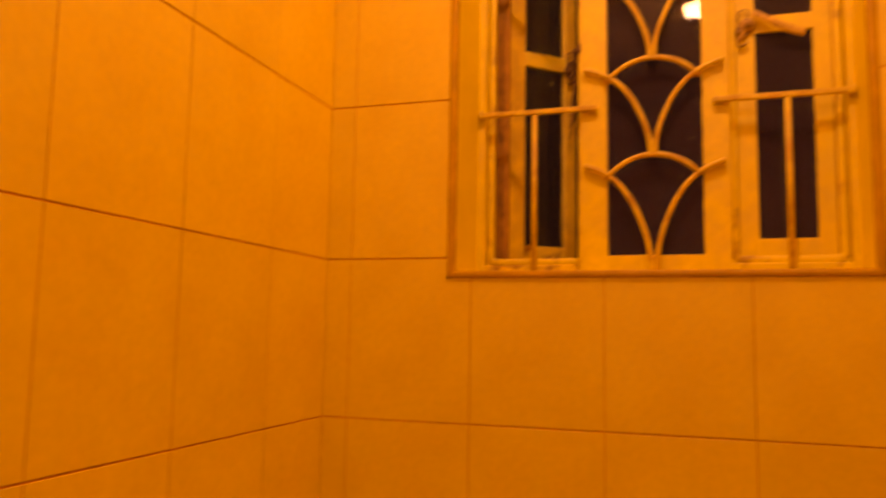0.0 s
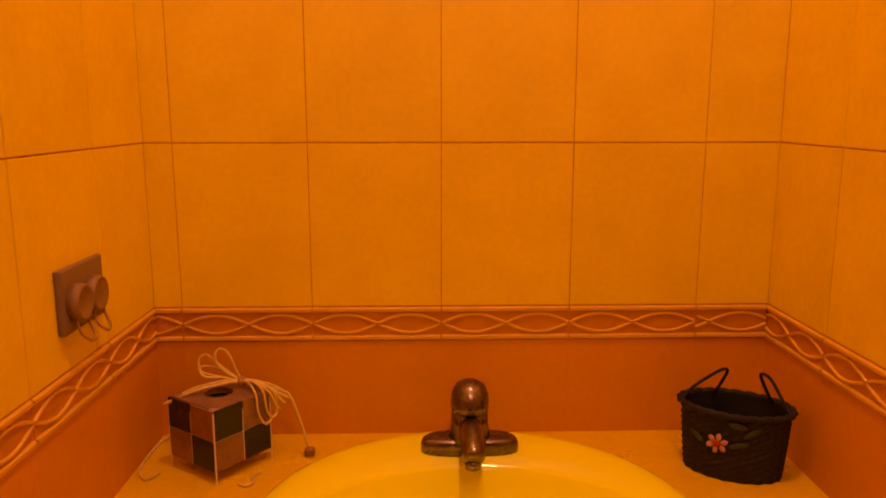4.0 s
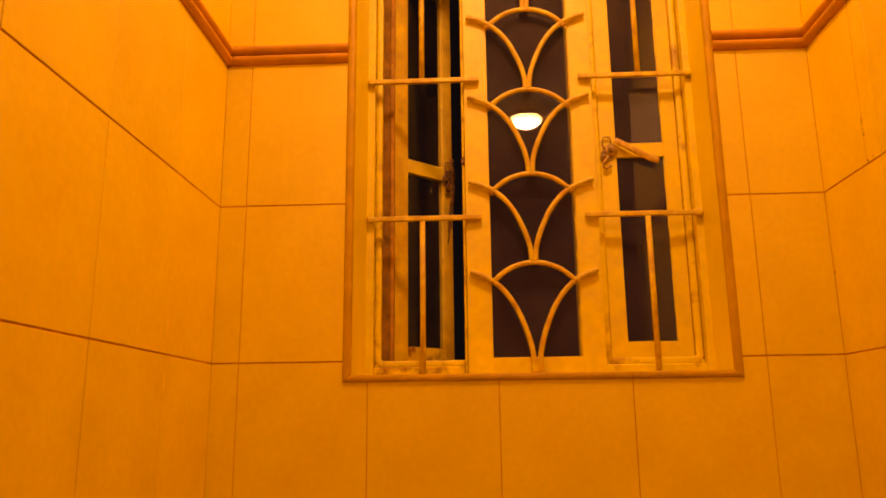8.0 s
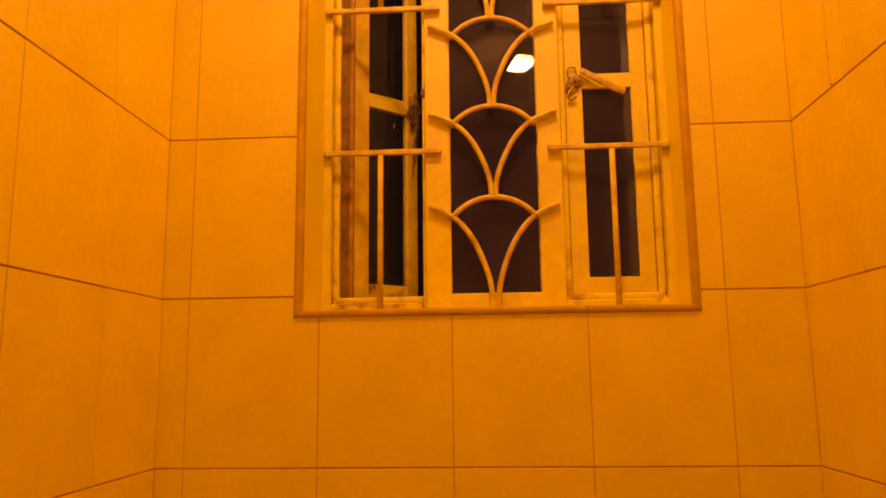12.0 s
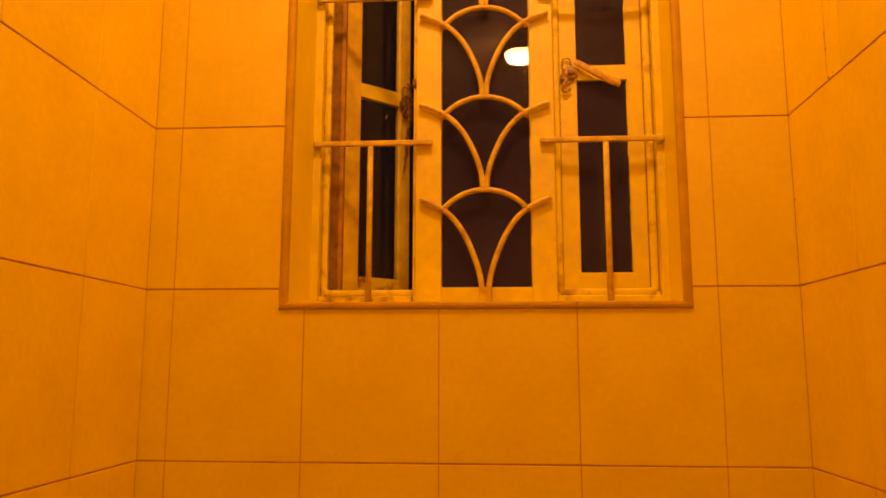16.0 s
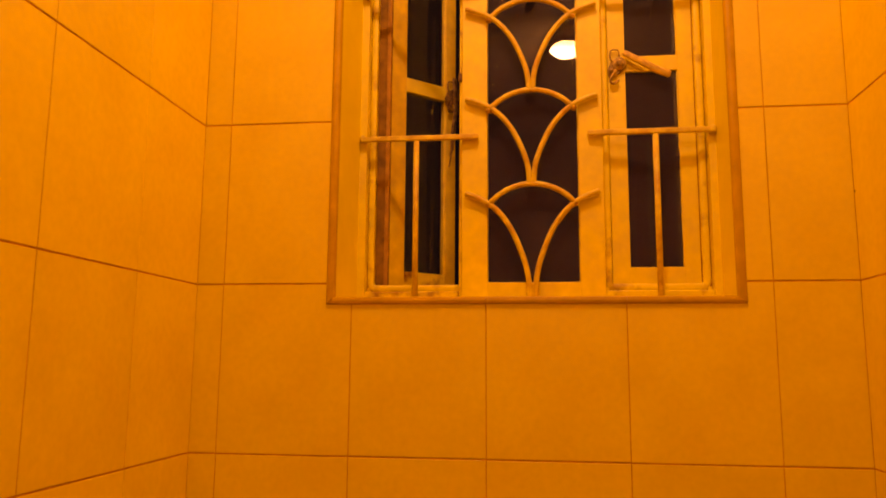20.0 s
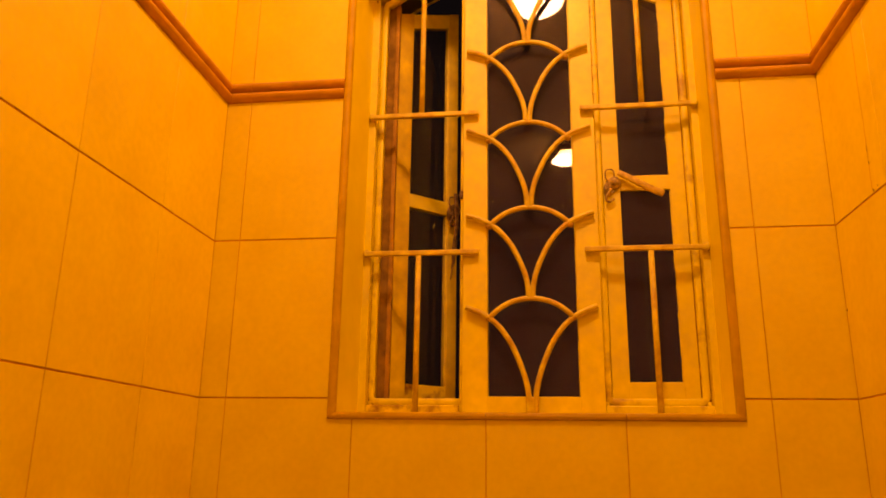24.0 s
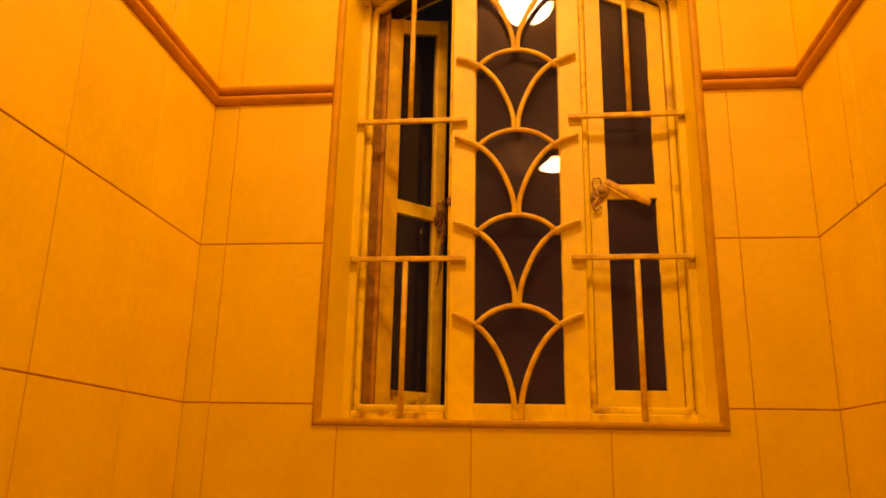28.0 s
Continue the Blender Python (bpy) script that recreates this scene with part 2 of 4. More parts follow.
def lamp_material(strength):
    m = bpy.data.materials.new("lit_opal_glass")
    m.use_nodes = True
    nt = m.node_tree
    n, link = nt.nodes, nt.links
    em = n.new("ShaderNodeEmission")
    co = n.new("ShaderNodeTexCoord")
    flat = n.new("ShaderNodeVectorMath")
    flat.operation = "MULTIPLY"
    flat.inputs[1].default_value = (1, 1, 0)
    link.new(co.outputs["Object"], flat.inputs[0])
    ln = n.new("ShaderNodeVectorMath")
    ln.operation = "LENGTH"
    link.new(flat.outputs["Vector"], ln.inputs[0])
    glow = n.new("ShaderNodeMapRange")
    glow.interpolation_type = "SMOOTHSTEP"
    glow.inputs["From Min"].default_value, glow.inputs["From Max"].default_value = 0.058, 0.078
    glow.inputs["To Min"].default_value, glow.inputs["To Max"].default_value = 1.0, 0.0
    link.new(ln.outputs["Value"], glow.inputs["Value"])
    hue = n.new("ShaderNodeMix")
    hue.data_type = "RGBA"
    hue.inputs["A"].default_value = (*LAMP_COLOUR, 1)
    hue.inputs["B"].default_value = (*LAMP_HEART, 1)
    link.new(glow.outputs["Result"], hue.inputs["Factor"])
    power = n.new("ShaderNodeMapRange")
    power.inputs["To Min"].default_value, power.inputs["To Max"].default_value = strength, strength * 4.0
    link.new(glow.outputs["Result"], power.inputs["Value"])
    link.new(hue.outputs["Result"], em.inputs["Color"])
    link.new(power.outputs["Result"], em.inputs["Strength"])
    link.new(em.outputs["Emission"], n["Material Output"].inputs["Surface"])
    return m


GLASS = glass_material("dusty_window_glass", 0.026, 0.044)
SASH_GLASS = glass_material("dull_window_glass", 0.025, 0.042)
CLEAN_GLASS = glass_material("clear_window_glass", 0.003, 0.010)
OPAL, OPAL_2 = lamp_material(LAMP_STRENGTH), lamp_material(LAMP_STRENGTH_2)


# ---- mesh helpers ----
def part(name, bm, mat, parent=None, label="", smooth=False):
    bmesh.ops.recalc_face_normals(bm, faces=bm.faces[:])
    me = bpy.data.meshes.new(name)
    bm.to_mesh(me)
    bm.free()
    if smooth:
        for f in me.polygons:
            f.use_smooth = True
    me.materials.append(mat)
    ob = new(name, me)
    if parent is not None:
        ob.parent = parent
    if label:
        tagged(ob, label=label)
    return ob


def thing(name, label, category, place=None, group="", kind=""):
    ob = new(name)
    ob.empty_display_size = 0.05
    if place is not None:
        ob.matrix_world = place
    return tagged(ob, label=label, category=category, group=group, kind=kind)


def box(bm, x0, x1, y0, y1, z0, z1, bevel=0.0, segments=2):
    made = bmesh.ops.create_cube(bm, size=1.0, matrix=Matrix.Translation(((x0 + x1) / 2, (y0 + y1) / 2, (z0 + z1) / 2))
                                 @ Matrix.Diagonal((x1 - x0, y1 - y0, z1 - z0, 1)))
    if bevel:
        edges = list({e for v in made["verts"] for e in v.link_edges})
        bmesh.ops.bevel(bm, geom=edges, offset=bevel, segments=segments, affect="EDGES", profile=0.5)
    return bm


def prism(bm, poly, y0, y1):
    """A prism of the outline poly in x and z, from y0 to y1."""
    a = [bm.verts.new((x, y0, z)) for x, z in poly]
    b = [bm.verts.new((x, y1, z)) for x, z in poly]
    bm.faces.new(a)
    bm.faces.new(b[::-1])
    for i in range(len(poly)):
        j = (i + 1) % len(poly)
        bm.faces.new((a[j], a[i], b[i], b[j]))
    return bm


def tube(bm, pts, r, n=8, flat=1.0, closed=False, taper=None):
    """A bar of round section along the points."""
    pts = [Vector(q) for q in pts]
    rings, count = [], len(pts)
    side = None
    for i, q in enumerate(pts):
        a = pts[(i - 1) % count] if (closed or i) else q
        b = pts[(i + 1) % count] if (closed or i < count - 1) else q
        d = (b - a).normalized()
        if side is None:
            side = d.cross(Vector((0, 1, 0)) if abs(d.y) < 0.9 else Vector((1, 0, 0))).normalized()
        side = (side - d * side.dot(d)).normalized()
        up = d.cross(side)
        k = r * (taper[i] if taper else 1.0)
        rings.append([bm.verts.new(q + side * math.cos(2 * math.pi * j / n) * k + up * math.sin(2 * math.pi * j / n) * k * flat)
                      for j in range(n)])
    for i in range(count if closed else count - 1):
        a, b = rings[i], rings[(i + 1) % count]
        for j in range(n):
            bm.faces.new((a[j], a[(j + 1) % n], b[(j + 1) % n], b[j]))
    if not closed:
        bm.faces.new(rings[0][::-1])
        bm.faces.new(rings[-1])
    return bm


def lathe(bm, profile, n=32, sx=1.0, sy=1.0, centre=(0, 0, 0)):
    """A turned body from (radius, height) pairs round the z axis."""
    rings = []
    for r, z in profile:
        if r < 1e-6:
            rings.append([bm.verts.new((centre[0], centre[1], centre[2] + z))])
        else:
            rings.append([bm.verts.new((centre[0] + sx * r * math.cos(2 * math.pi * j / n), centre[1] + sy * r * math.sin(2 * math.pi * j / n),
                                        centre[2] + z)) for j in range(n)])
    for a, b in zip(rings, rings[1:]):
        for j in range(n):
            k = (j + 1) % n
            if len(a) == 1 and len(b) == 1:
                continue
            if len(a) == 1:
                bm.faces.new((a[0], b[k], b[j]))
            elif len(b) == 1:
                bm.faces.new((a[j], a[k], b[0]))
            else:
                bm.faces.new((a[j], a[k], b[k], b[j]))
    return bm


def smooth_path(knots, steps=8):
    """A Catmull-Rom line through the knots."""
    knots = [Vector(k) for k in knots]
    out = []
    for i in range(len(knots) - 1):
        p0, p1, p2, p3 = knots[max(i - 1, 0)], knots[i], knots[i + 1], knots[min(i + 2, len(knots) - 1)]
        for s in range(steps):
            t = s / steps
            out.append(0.5 * ((2 * p1) + (p2 - p0) * t + (2 * p0 - 5 * p1 + 4 * p2 - p3) * t * t + (3 * p1 - p0 - 3 * p2 + p3) * t ** 3))
    out.append(knots[-1])
    return out


# ---- shell of the room ----
def arch_slices(x0, x1, count, low, high):
    """Upright slices between two height functions."""
    for i in range(count):
        a, b = x0 + (x1 - x0) * i / count, x0 + (x1 - x0) * (i + 1) / count
        yield [(a, low(a)), (b, low(b)), (b, high(b)), (a, high(a))]


TD = 0.0012   # how far the tiles stand proud of the joints
bm = bmesh.new()
prism(bm, [(XL - 0.2, 0), (WX0 - 0.008, 0), (WX0 - 0.008, CEIL), (XL - 0.2, CEIL)], TD, 0.24)
prism(bm, [(WX1 + 0.008, 0), (XR + 0.2, 0), (XR + 0.2, CEIL), (WX1 + 0.008, CEIL)], TD, 0.24)
prism(bm, [(WX0 - 0.008, 0), (WX1 + 0.008, 0), (WX1 + 0.008, WZ - 0.008), (WX0 - 0.008, WZ - 0.008)], TD, 0.24)
for poly in arch_slices(WX0 - 0.008, WX1 + 0.008, 16, lambda x: arch(x) + 0.008, lambda x: CEIL):
    prism(bm, poly, TD, 0.24)
wall_north = tagged(part("wall_north", bm, GROUT), "cream tiled niche wall with an arched window", "wall", kind="structure")
bm = bmesh.new()
box(bm, XL - 0.2, XL - TD, Y_NICHE, TD, 0, CEIL)
wall_west = tagged(part("wall_west", bm, GROUT), "cream tiled side wall with a power socket", "wall", kind="structure")
bm = bmesh.new()
box(bm, XR + TD, XR + 0.2, Y_NICHE, TD, 0, CEIL)
wall_east = tagged(part("wall_east", bm, GROUT), "cream tiled side wall of the washing niche", "wall", kind="structure")
bm = bmesh.new()
box(bm, XL - 0.2, XL - TD, Y_BACK - 0.15, Y_NICHE, 0, CEIL)
tagged(part("unseen_wall_west", bm, UNSEEN_BROWN), "unseen brown side wall, dark to cut bounce onto the east side", "wall", kind="structure")
bm = bmesh.new()
box(bm, X_FAR, X_FAR + 0.15, Y_BACK - 0.15, Y_NICHE + 0.2, 0, CEIL)
tagged(part("bounce_wall_east", bm, BOUNCE_CREAM), "unseen cream wall added to bounce light onto the west side", "wall", kind="structure")
bm = bmesh.new()
box(bm, XR + 0.2, X_FAR, Y_NICHE, Y_NICHE + 0.15, 0, CEIL)
tagged(part("bounce_wall_return", bm, BOUNCE_CREAM), "unseen cream return wall added to bounce light", "wall", kind="structure")
bm = bmesh.new()
box(bm, XL - TD, X_FAR, Y_BACK - 0.15, Y_BACK, 0, CEIL)
tagged(part("wall_south", bm, UNSEEN_BROWN), "unseen plain brown wall closing the room", "wall", kind="structure")
bm = bmesh.new()
box(bm, XL - 0.2, X_FAR + 0.15, Y_BACK - 0.15, 0.24, CEIL, CEIL + 0.12)
tagged(part("ceiling", bm, PLASTER), "plain off-white plaster ceiling", "ceiling", kind="structure")
bm = bmesh.new()
box(bm, XL - 0.2, X_FAR + 0.15, Y_BACK - 0.15, 0.24, -0.1, 0)
tagged(part("floor", bm, FLOOR_MAT), "plain brown bathroom floor", "floor", kind="structure")

# ---- window ----
window = thing("window_1", "cream painted wooden window with arched head and open casement", "window",
               place=Matrix.Identity(4), kind="structure")
bm = bmesh.new()                       # plastered reveal, slightly askew
IN0, IN1 = 0.1805, 0.7570              # where the reveal meets the frame
for x_out, x_face, x_in in ((WX0 - 0.008, WX0, IN0), (WX1 + 0.008, WX1, IN1)):
    top_z = arch(x_in) + 0.004
    low_ = [bm.verts.new(c) for c in ((x_out, 0.001, WZ), (x_face, 0.001, WZ), (x_in, 0.107, WZ), (x_in, 0.235, WZ), (x_out, 0.235, WZ))]
    high_ = [bm.verts.new((q.co.x, q.co.y, top_z)) for q in low_]
    bm.faces.new(low_)
    bm.faces.new(high_)
    for i in range(5):
        bm.faces.new((low_[i], low_[(i + 1) % 5], high_[(i + 1) % 5], high_[i]))
for poly in arch_slices(WX0 - 0.008, WX1 + 0.008, 24, lambda x: arch(x), lambda x: arch(x) + 0.008):
    prism(bm, poly, 0.0012, 0.2345)
part("reveal", bm, LIT_REVEAL_PAINT, window, "cream painted window reveal with an arched soffit")
bm = bmesh.new()
v = [bm.verts.new(c) for c in ((WX0 - 0.008, 0.001, WZ - 0.008), (WX1 + 0.008, 0.001, WZ - 0.008), (WX1 + 0.008, 0.236, WZ - 0.008), (WX0 - 0.008, 0.236, WZ - 0.008),
                               (WX0 - 0.008, 0.001, WZ - 0.001), (WX1 + 0.008, 0.001, WZ - 0.001), (WX1 + 0.008, 0.236, WZ + 0.016), (WX0 - 0.008, 0.236, WZ + 0.016))]
for q in ((0, 1, 2, 3), (4, 5, 6, 7), (0, 1, 5, 4), (1, 2, 6, 5), (2, 3, 7, 6), (3, 0, 4, 7)):
    bm.faces.new([v[i] for i in q])
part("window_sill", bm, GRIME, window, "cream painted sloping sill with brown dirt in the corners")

FY = 0.108                             # front of the fixed frame
ML0, ML1, MR0, MR1 = 0.353, 0.3948, 0.5425, 0.581
JL, JR = 0.2105, 0.731                  # inner faces of the jambs
ZS = BORDER + 0.500                    # top of the bottom rail of the side openings


def head(x):
    """Lower edge of the frame's curved head, a little lower over the closed casement."""
    return BORDER + (1.3635 if x < MR0 else 1.3400) - 0.41 + math.sqrt(0.41 ** 2 - (x - WXC) ** 2)


def frame_part(name, x0, x1, z0, z1, y0=FY, y1=FY + 0.055, mat=PAINT, bevel=0.0012):
    b = bmesh.new()
    box(b, x0, x1, y0, y1, z0, z1, bevel)
    return part(name, b, mat, window)


frame_part("jamb", IN0 - 0.001, 0.1930, WZ + 0.004, arch(IN0) - 0.001)
frame_part("jamb", 0.7455, IN1 + 0.001, WZ + 0.004, arch(IN1) - 0.004)
frame_part("rebate", 0.2010, JL + 0.0065, ZS - 0.004, head(JL) - 0.004, FY + 0.0385, FY + 0.050, DIRTY, 0.001)
frame_part("rebate_strip", JL + 0.0065, JL + 0.0135, ZS - 0.004, head(JL) - 0.004, FY + 0.036, FY + 0.050, CREASE, 0.001)
frame_part("mullion", ML0, ML1, WZ + 0.004, head(0.39) + 0.010, FY, FY + 0.03, PAINT, 0.0008)
frame_part("mullion", MR0, MR1, WZ + 0.004, head(0.55) + 0.010, FY, FY + 0.05, PAINT, 0.0008)
frame_part("mullion_bead", ML0 - 0.0055, ML0, WZ + 0.006, head(0.35) + 0.01, FY + 0.006, FY + 0.03, WORN, 0.003)
frame_part("bottom_rail", ML1, MR0, WZ + 0.004, BORDER + 0.5145, FY + 0.001, FY + 0.05, PAINT, 0.0008)
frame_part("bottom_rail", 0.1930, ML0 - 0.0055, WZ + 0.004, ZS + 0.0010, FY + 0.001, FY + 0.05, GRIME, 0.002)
frame_part("bottom_rail", MR1, 0.7455, WZ + 0.004, ZS + 0.0010, FY + 0.001, FY + 0.05, WORN, 0.002)
for x0, x1, z0, z1 in ((0.1928, 0.2010, WZ + 0.006, BORDER + 1.262), (0.7375, 0.7457, WZ + 0.006, BORDER + 1.245),
                       (MR1 - 0.0002, MR1 + 0.006, WZ + 0.006, BORDER + 1.325), (0.2010, ML0 - 0.0055, ZS, ZS + 0.0070), (MR1 + 0.006, 0.7375, ZS, ZS + 0.0070)):
    frame_part("crease", x0, x1, z0, z1, FY + 0.0215, FY + 0.045, CREASE, 0.0005)
frame_part("crease", 0.7290, 0.7345, ZS + 0.008, BORDER + 1.245, FY + 0.0232, FY + 0.032, CREASE, 0.0005)
for x0 in (0.1937, MR1 + 0.0006, 0.7385):
    frame_part("corner_block", x0, x0 + 0.0064, ZS + 0.0016, ZS + 0.0082, FY + 0.0172, FY + 0.03, WORN, 0.001)


def moulding(path, w, y0, d, mat):
    """A rounded strip along the points in x and z, in front of y0."""
    b = bmesh.new()
    rings_ = []
    for i, (x, z) in enumerate(path):
        p, q = path[max(i - 1, 0)], path[min(i + 1, len(path) - 1)]
        t = Vector((q[0] - p[0], q[1] - p[1])).normalized()
        w_ = w * random.uniform(0.46, 0.51)
        rings_.append([b.verts.new((x - t.y * w_ * c, y0 - d * h, z + t.x * w_ * c))
                       for c, h in ((1, 0), (1, 0.78), (0.88, 0.93), (0.62, 1.0), (-0.62, 0.98), (-0.88, 0.91), (-1, 0.76), (-1, 0))])
    for r0, r1 in zip(rings_, rings_[1:]):
        for j in range(8):
            k = (j + 1) % 8
            b.faces.new((r0[j], r0[k], r1[k], r1[j])).smooth = True
    b.faces.new(rings_[0])
    b.faces.new(rings_[-1][::-1])
    return part("frame_moulding", b, mat, window, "rounded worn moulding of the frame")


def u_path(xa, za, xb, zb, zlow, r=0.010):
    """Down one side, round two corners and up the other side."""
    n_ = 24
    pts_ = [(xa, za + (zlow + r - za) * i / n_) for i in range(n_)]
    pts_ += [(xa + r - r * math.cos(a_), zlow + r - r * math.sin(a_)) for a_ in [math.pi / 2 * i / 5 for i in range(6)]]
    pts_ += [(xa + r + (xb - xa - 2 * r) * i / 8, zlow) for i in range(1, 8)]
    pts_ += [(xb - r + r * math.sin(a_), zlow + r - r * math.cos(a_)) for a_ in [math.pi / 2 * i / 5 for i in range(6)]]
    return pts_ + [(xb, zlow + r + (zb - zlow - r) * i / n_) for i in range(1, n_ + 1)]


HEAD_W = 0.0125                         # width of the moulding along the head


def under_left(x):
    """Lower edge of the head over the open casement."""
    return BORDER + 0.9355 + math.sqrt(0.41 ** 2 - (min(max(x, JL), ML0) - WXC) ** 2)


def under_right(x):
    """Lower edge of the head over the closed casement."""
    u = (x - 0.5935) / 0.137
    return ZS + 0.0165 + 0.807 - 0.076 * u + 0.010 * u * (1 - u)


low_left = [(ML0 - 0.006 + (0.2090 - ML0 + 0.006) * i / 10, under_left(ML0 - 0.006 + (0.2090 - ML0 + 0.006) * i / 10) + HEAD_W / 2) for i in range(11)]
low_left += [(0.2020, under_left(0.2) + 0.0045), (0.1990, under_left(0.2) - 0.004)]
low_left += [(0.1990, under_left(0.2) - 0.012 + (ZS + 0.0170 - under_left(0.2) + 0.012) * i / 24) for i in range(25)]
low_left += [(0.2090 - 0.010 * math.cos(a_), ZS + 0.0170 - 0.010 * math.sin(a_)) for a_ in [math.pi / 2 * i / 5 for i in range(1, 6)]]
low_left += [(0.2090 + (ML0 - 0.006 - 0.2090) * i / 8, ZS + 0.0070) for i in range(1, 9)]
moulding(low_left, 0.0115, FY + 0.030, 0.0135, WORN)
ring_right = [(0.5868 + (0.7290 - 0.5868) * i / 12, under_right(0.5868 + (0.7290 - 0.5868) * i / 12) + HEAD_W / 2) for i in range(13)]
ring_right += [(0.7350, under_right(0.735) + 0.0035), (0.7383, under_right(0.738) - 0.004)]
ring_right += u_path(0.5868, 0.0, 0.7383, under_right(0.738) - 0.010, ZS + 0.0070)[:23:-1]
ring_right += [(0.5868, ZS + 0.017 + (under_right(0.5868) - ZS - 0.017) * i / 24) for i in range(1, 25)]
moulding(ring_right, 0.0122, FY + 0.030, 0.0135, WORN)
def head_line(x):
    """Lower edge and depth of the head's face: flat over the casements, splayed over the fixed pane."""
    if x < ML0:
        return under_left(x) + HEAD_W - 0.0005, -0.001
    if x > MR1:
        return under_right(min(x, 0.7455)) + HEAD_W - 0.0005, -0.001
    return head(x), 0.041


bm = bmesh.new()
cuts = [WX0 + (ML0 - WX0) * i / 16 for i in range(16)] + [ML0 + 0.0002 + (MR1 - ML0 - 0.0004) * i / 16 for i in range(17)] + [MR1 + 0.0002 + (WX1 - MR1) * i / 16 for i in range(17)]
for xa, xb in zip(cuts, cuts[1:]):
    ring = []
    for x in (xa, xb):
        lo_, deep = head_line(x)
        hi_ = max(arch(x) - 0.001, lo_ + 0.002)
        ring.append([bm.verts.new(c) for c in ((x, FY - 0.001, hi_), (x, FY + deep, lo_), (x, FY + 0.046, lo_), (x, FY + 0.046, hi_))])
    for j in range(4):
        bm.faces.new((ring[0][j], ring[0][(j + 1) % 4], ring[1][(j + 1) % 4], ring[1][j]))
    bm.faces.new(ring[0])
    bm.faces.new(ring[1][::-1])
part_head = bm
# underside of the outer head; its shade is painted in as near-black
bm = bmesh.new()
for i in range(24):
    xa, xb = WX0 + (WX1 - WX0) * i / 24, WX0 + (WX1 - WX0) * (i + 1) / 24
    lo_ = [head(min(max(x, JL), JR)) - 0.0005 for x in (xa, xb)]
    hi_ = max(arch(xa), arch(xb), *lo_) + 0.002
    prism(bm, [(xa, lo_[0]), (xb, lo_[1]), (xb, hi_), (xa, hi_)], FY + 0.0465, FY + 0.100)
part("outer_lintel", bm, LINTEL_SHADE, window, "outer head with its shade put into a near-black colour")
bm = part_head
part("head_rail", bm, PAINT, window, "curved cream painted head of the frame")


def pane(x0, x1, z0, top, y, parent, askew=0.0):
    """A sheet of glass, puttied in slightly askew."""
    b = bmesh.new()
    for q in arch_slices(x0, x1, 1, lambda x: z0, top):
        prism(b, q, y, y + 0.004)
    bmesh.ops.rotate(b, cent=((x0 + x1) / 2, y, z0), matrix=Matrix.Rotation(askew, 3, "Z"), verts=b.verts[:])
    ob = part("pane", b, GLASS, parent, "dusty dark window glass")
    ob.visible_shadow = False
    return ob


# one pane each, with the arched top hidden behind the frame's head
fixed_pane = pane(ML1 - 0.004, MR0 + 0.004, BORDER + 0.5115, lambda x: head(WXC) + 0.006, 0.118, window, -0.0168)


# specks and drips of paint on the fixed pane
for x, z, sx, sz in ((0.5352, 0.880, 0.0006, 0.004), (0.5338, 0.864, 0.0007, 0.002), (0.5358, 0.845, 0.0005, 0.003), (0.5235, 0.838, 0.0011, 0.0009),
                     (0.5130, 0.829, 0.0009, 0.0008), (0.5335, 0.812, 0.0005, 0.003), (0.4110, 0.880, 0.0009, 0.0009), (0.4035, 0.848, 0.0010, 0.0012),
                     (0.4015, 0.800, 0.0012, 0.0010), (0.5260, 0.700, 0.0010, 0.0010), (0.5100, 0.640, 0.0009, 0.0009), (0.4300, 0.600, 0.0008, 0.0009),
                     (0.5330, 1.010, 0.0006, 0.003), (0.5290, 0.955, 0.0009, 0.0009), (0.4065, 0.935, 0.0008, 0.0009)):
    bm = bmesh.new()
    bmesh.ops.create_icosphere(bm, subdivisions=1, radius=1.0, matrix=Matrix.Translation((x, 0.1178, BORDER + z)) @ Matrix.Diagonal((sx, 0.0005, sz, 1)))
    part("pane_speck", bm, PAINT, fixed_pane, smooth=True)


bm = bmesh.new()
bmesh.ops.create_icosphere(bm, subdivisions=2, radius=1.0, matrix=Matrix.Translation((0.1872, 0.1072, BORDER + 1.254)) @ Matrix.Diagonal((0.0016, 0.0012, 0.0032, 1)))
part("nail_hole", bm, DIRTY, window, "small dark nail hole", smooth=True)


def putty(parent, a, b, y):
    """Ragged putty along one edge of a pane, from a to b in x and z."""
    bm_ = bmesh.new()
    count = max(int(math.hypot(b[0] - a[0], b[1] - a[1]) / 0.009), 4)
    line = [(a[0] + (b[0] - a[0]) * i / count + random.uniform(-0.0005, 0.0005), y, a[1] + (b[1] - a[1]) * i / count) for i in range(count + 1)]
    tube(bm_, line, 0.0012, 6, taper=[random.uniform(0.35, 1.25) for _ in line])
    part("putty", bm_, WORN, parent, smooth=True)


putty(fixed_pane, (MR0 - 0.0003, BORDER + 0.516), (MR0 - 0.0003, head(MR0 - 0.01)), 0.1172)


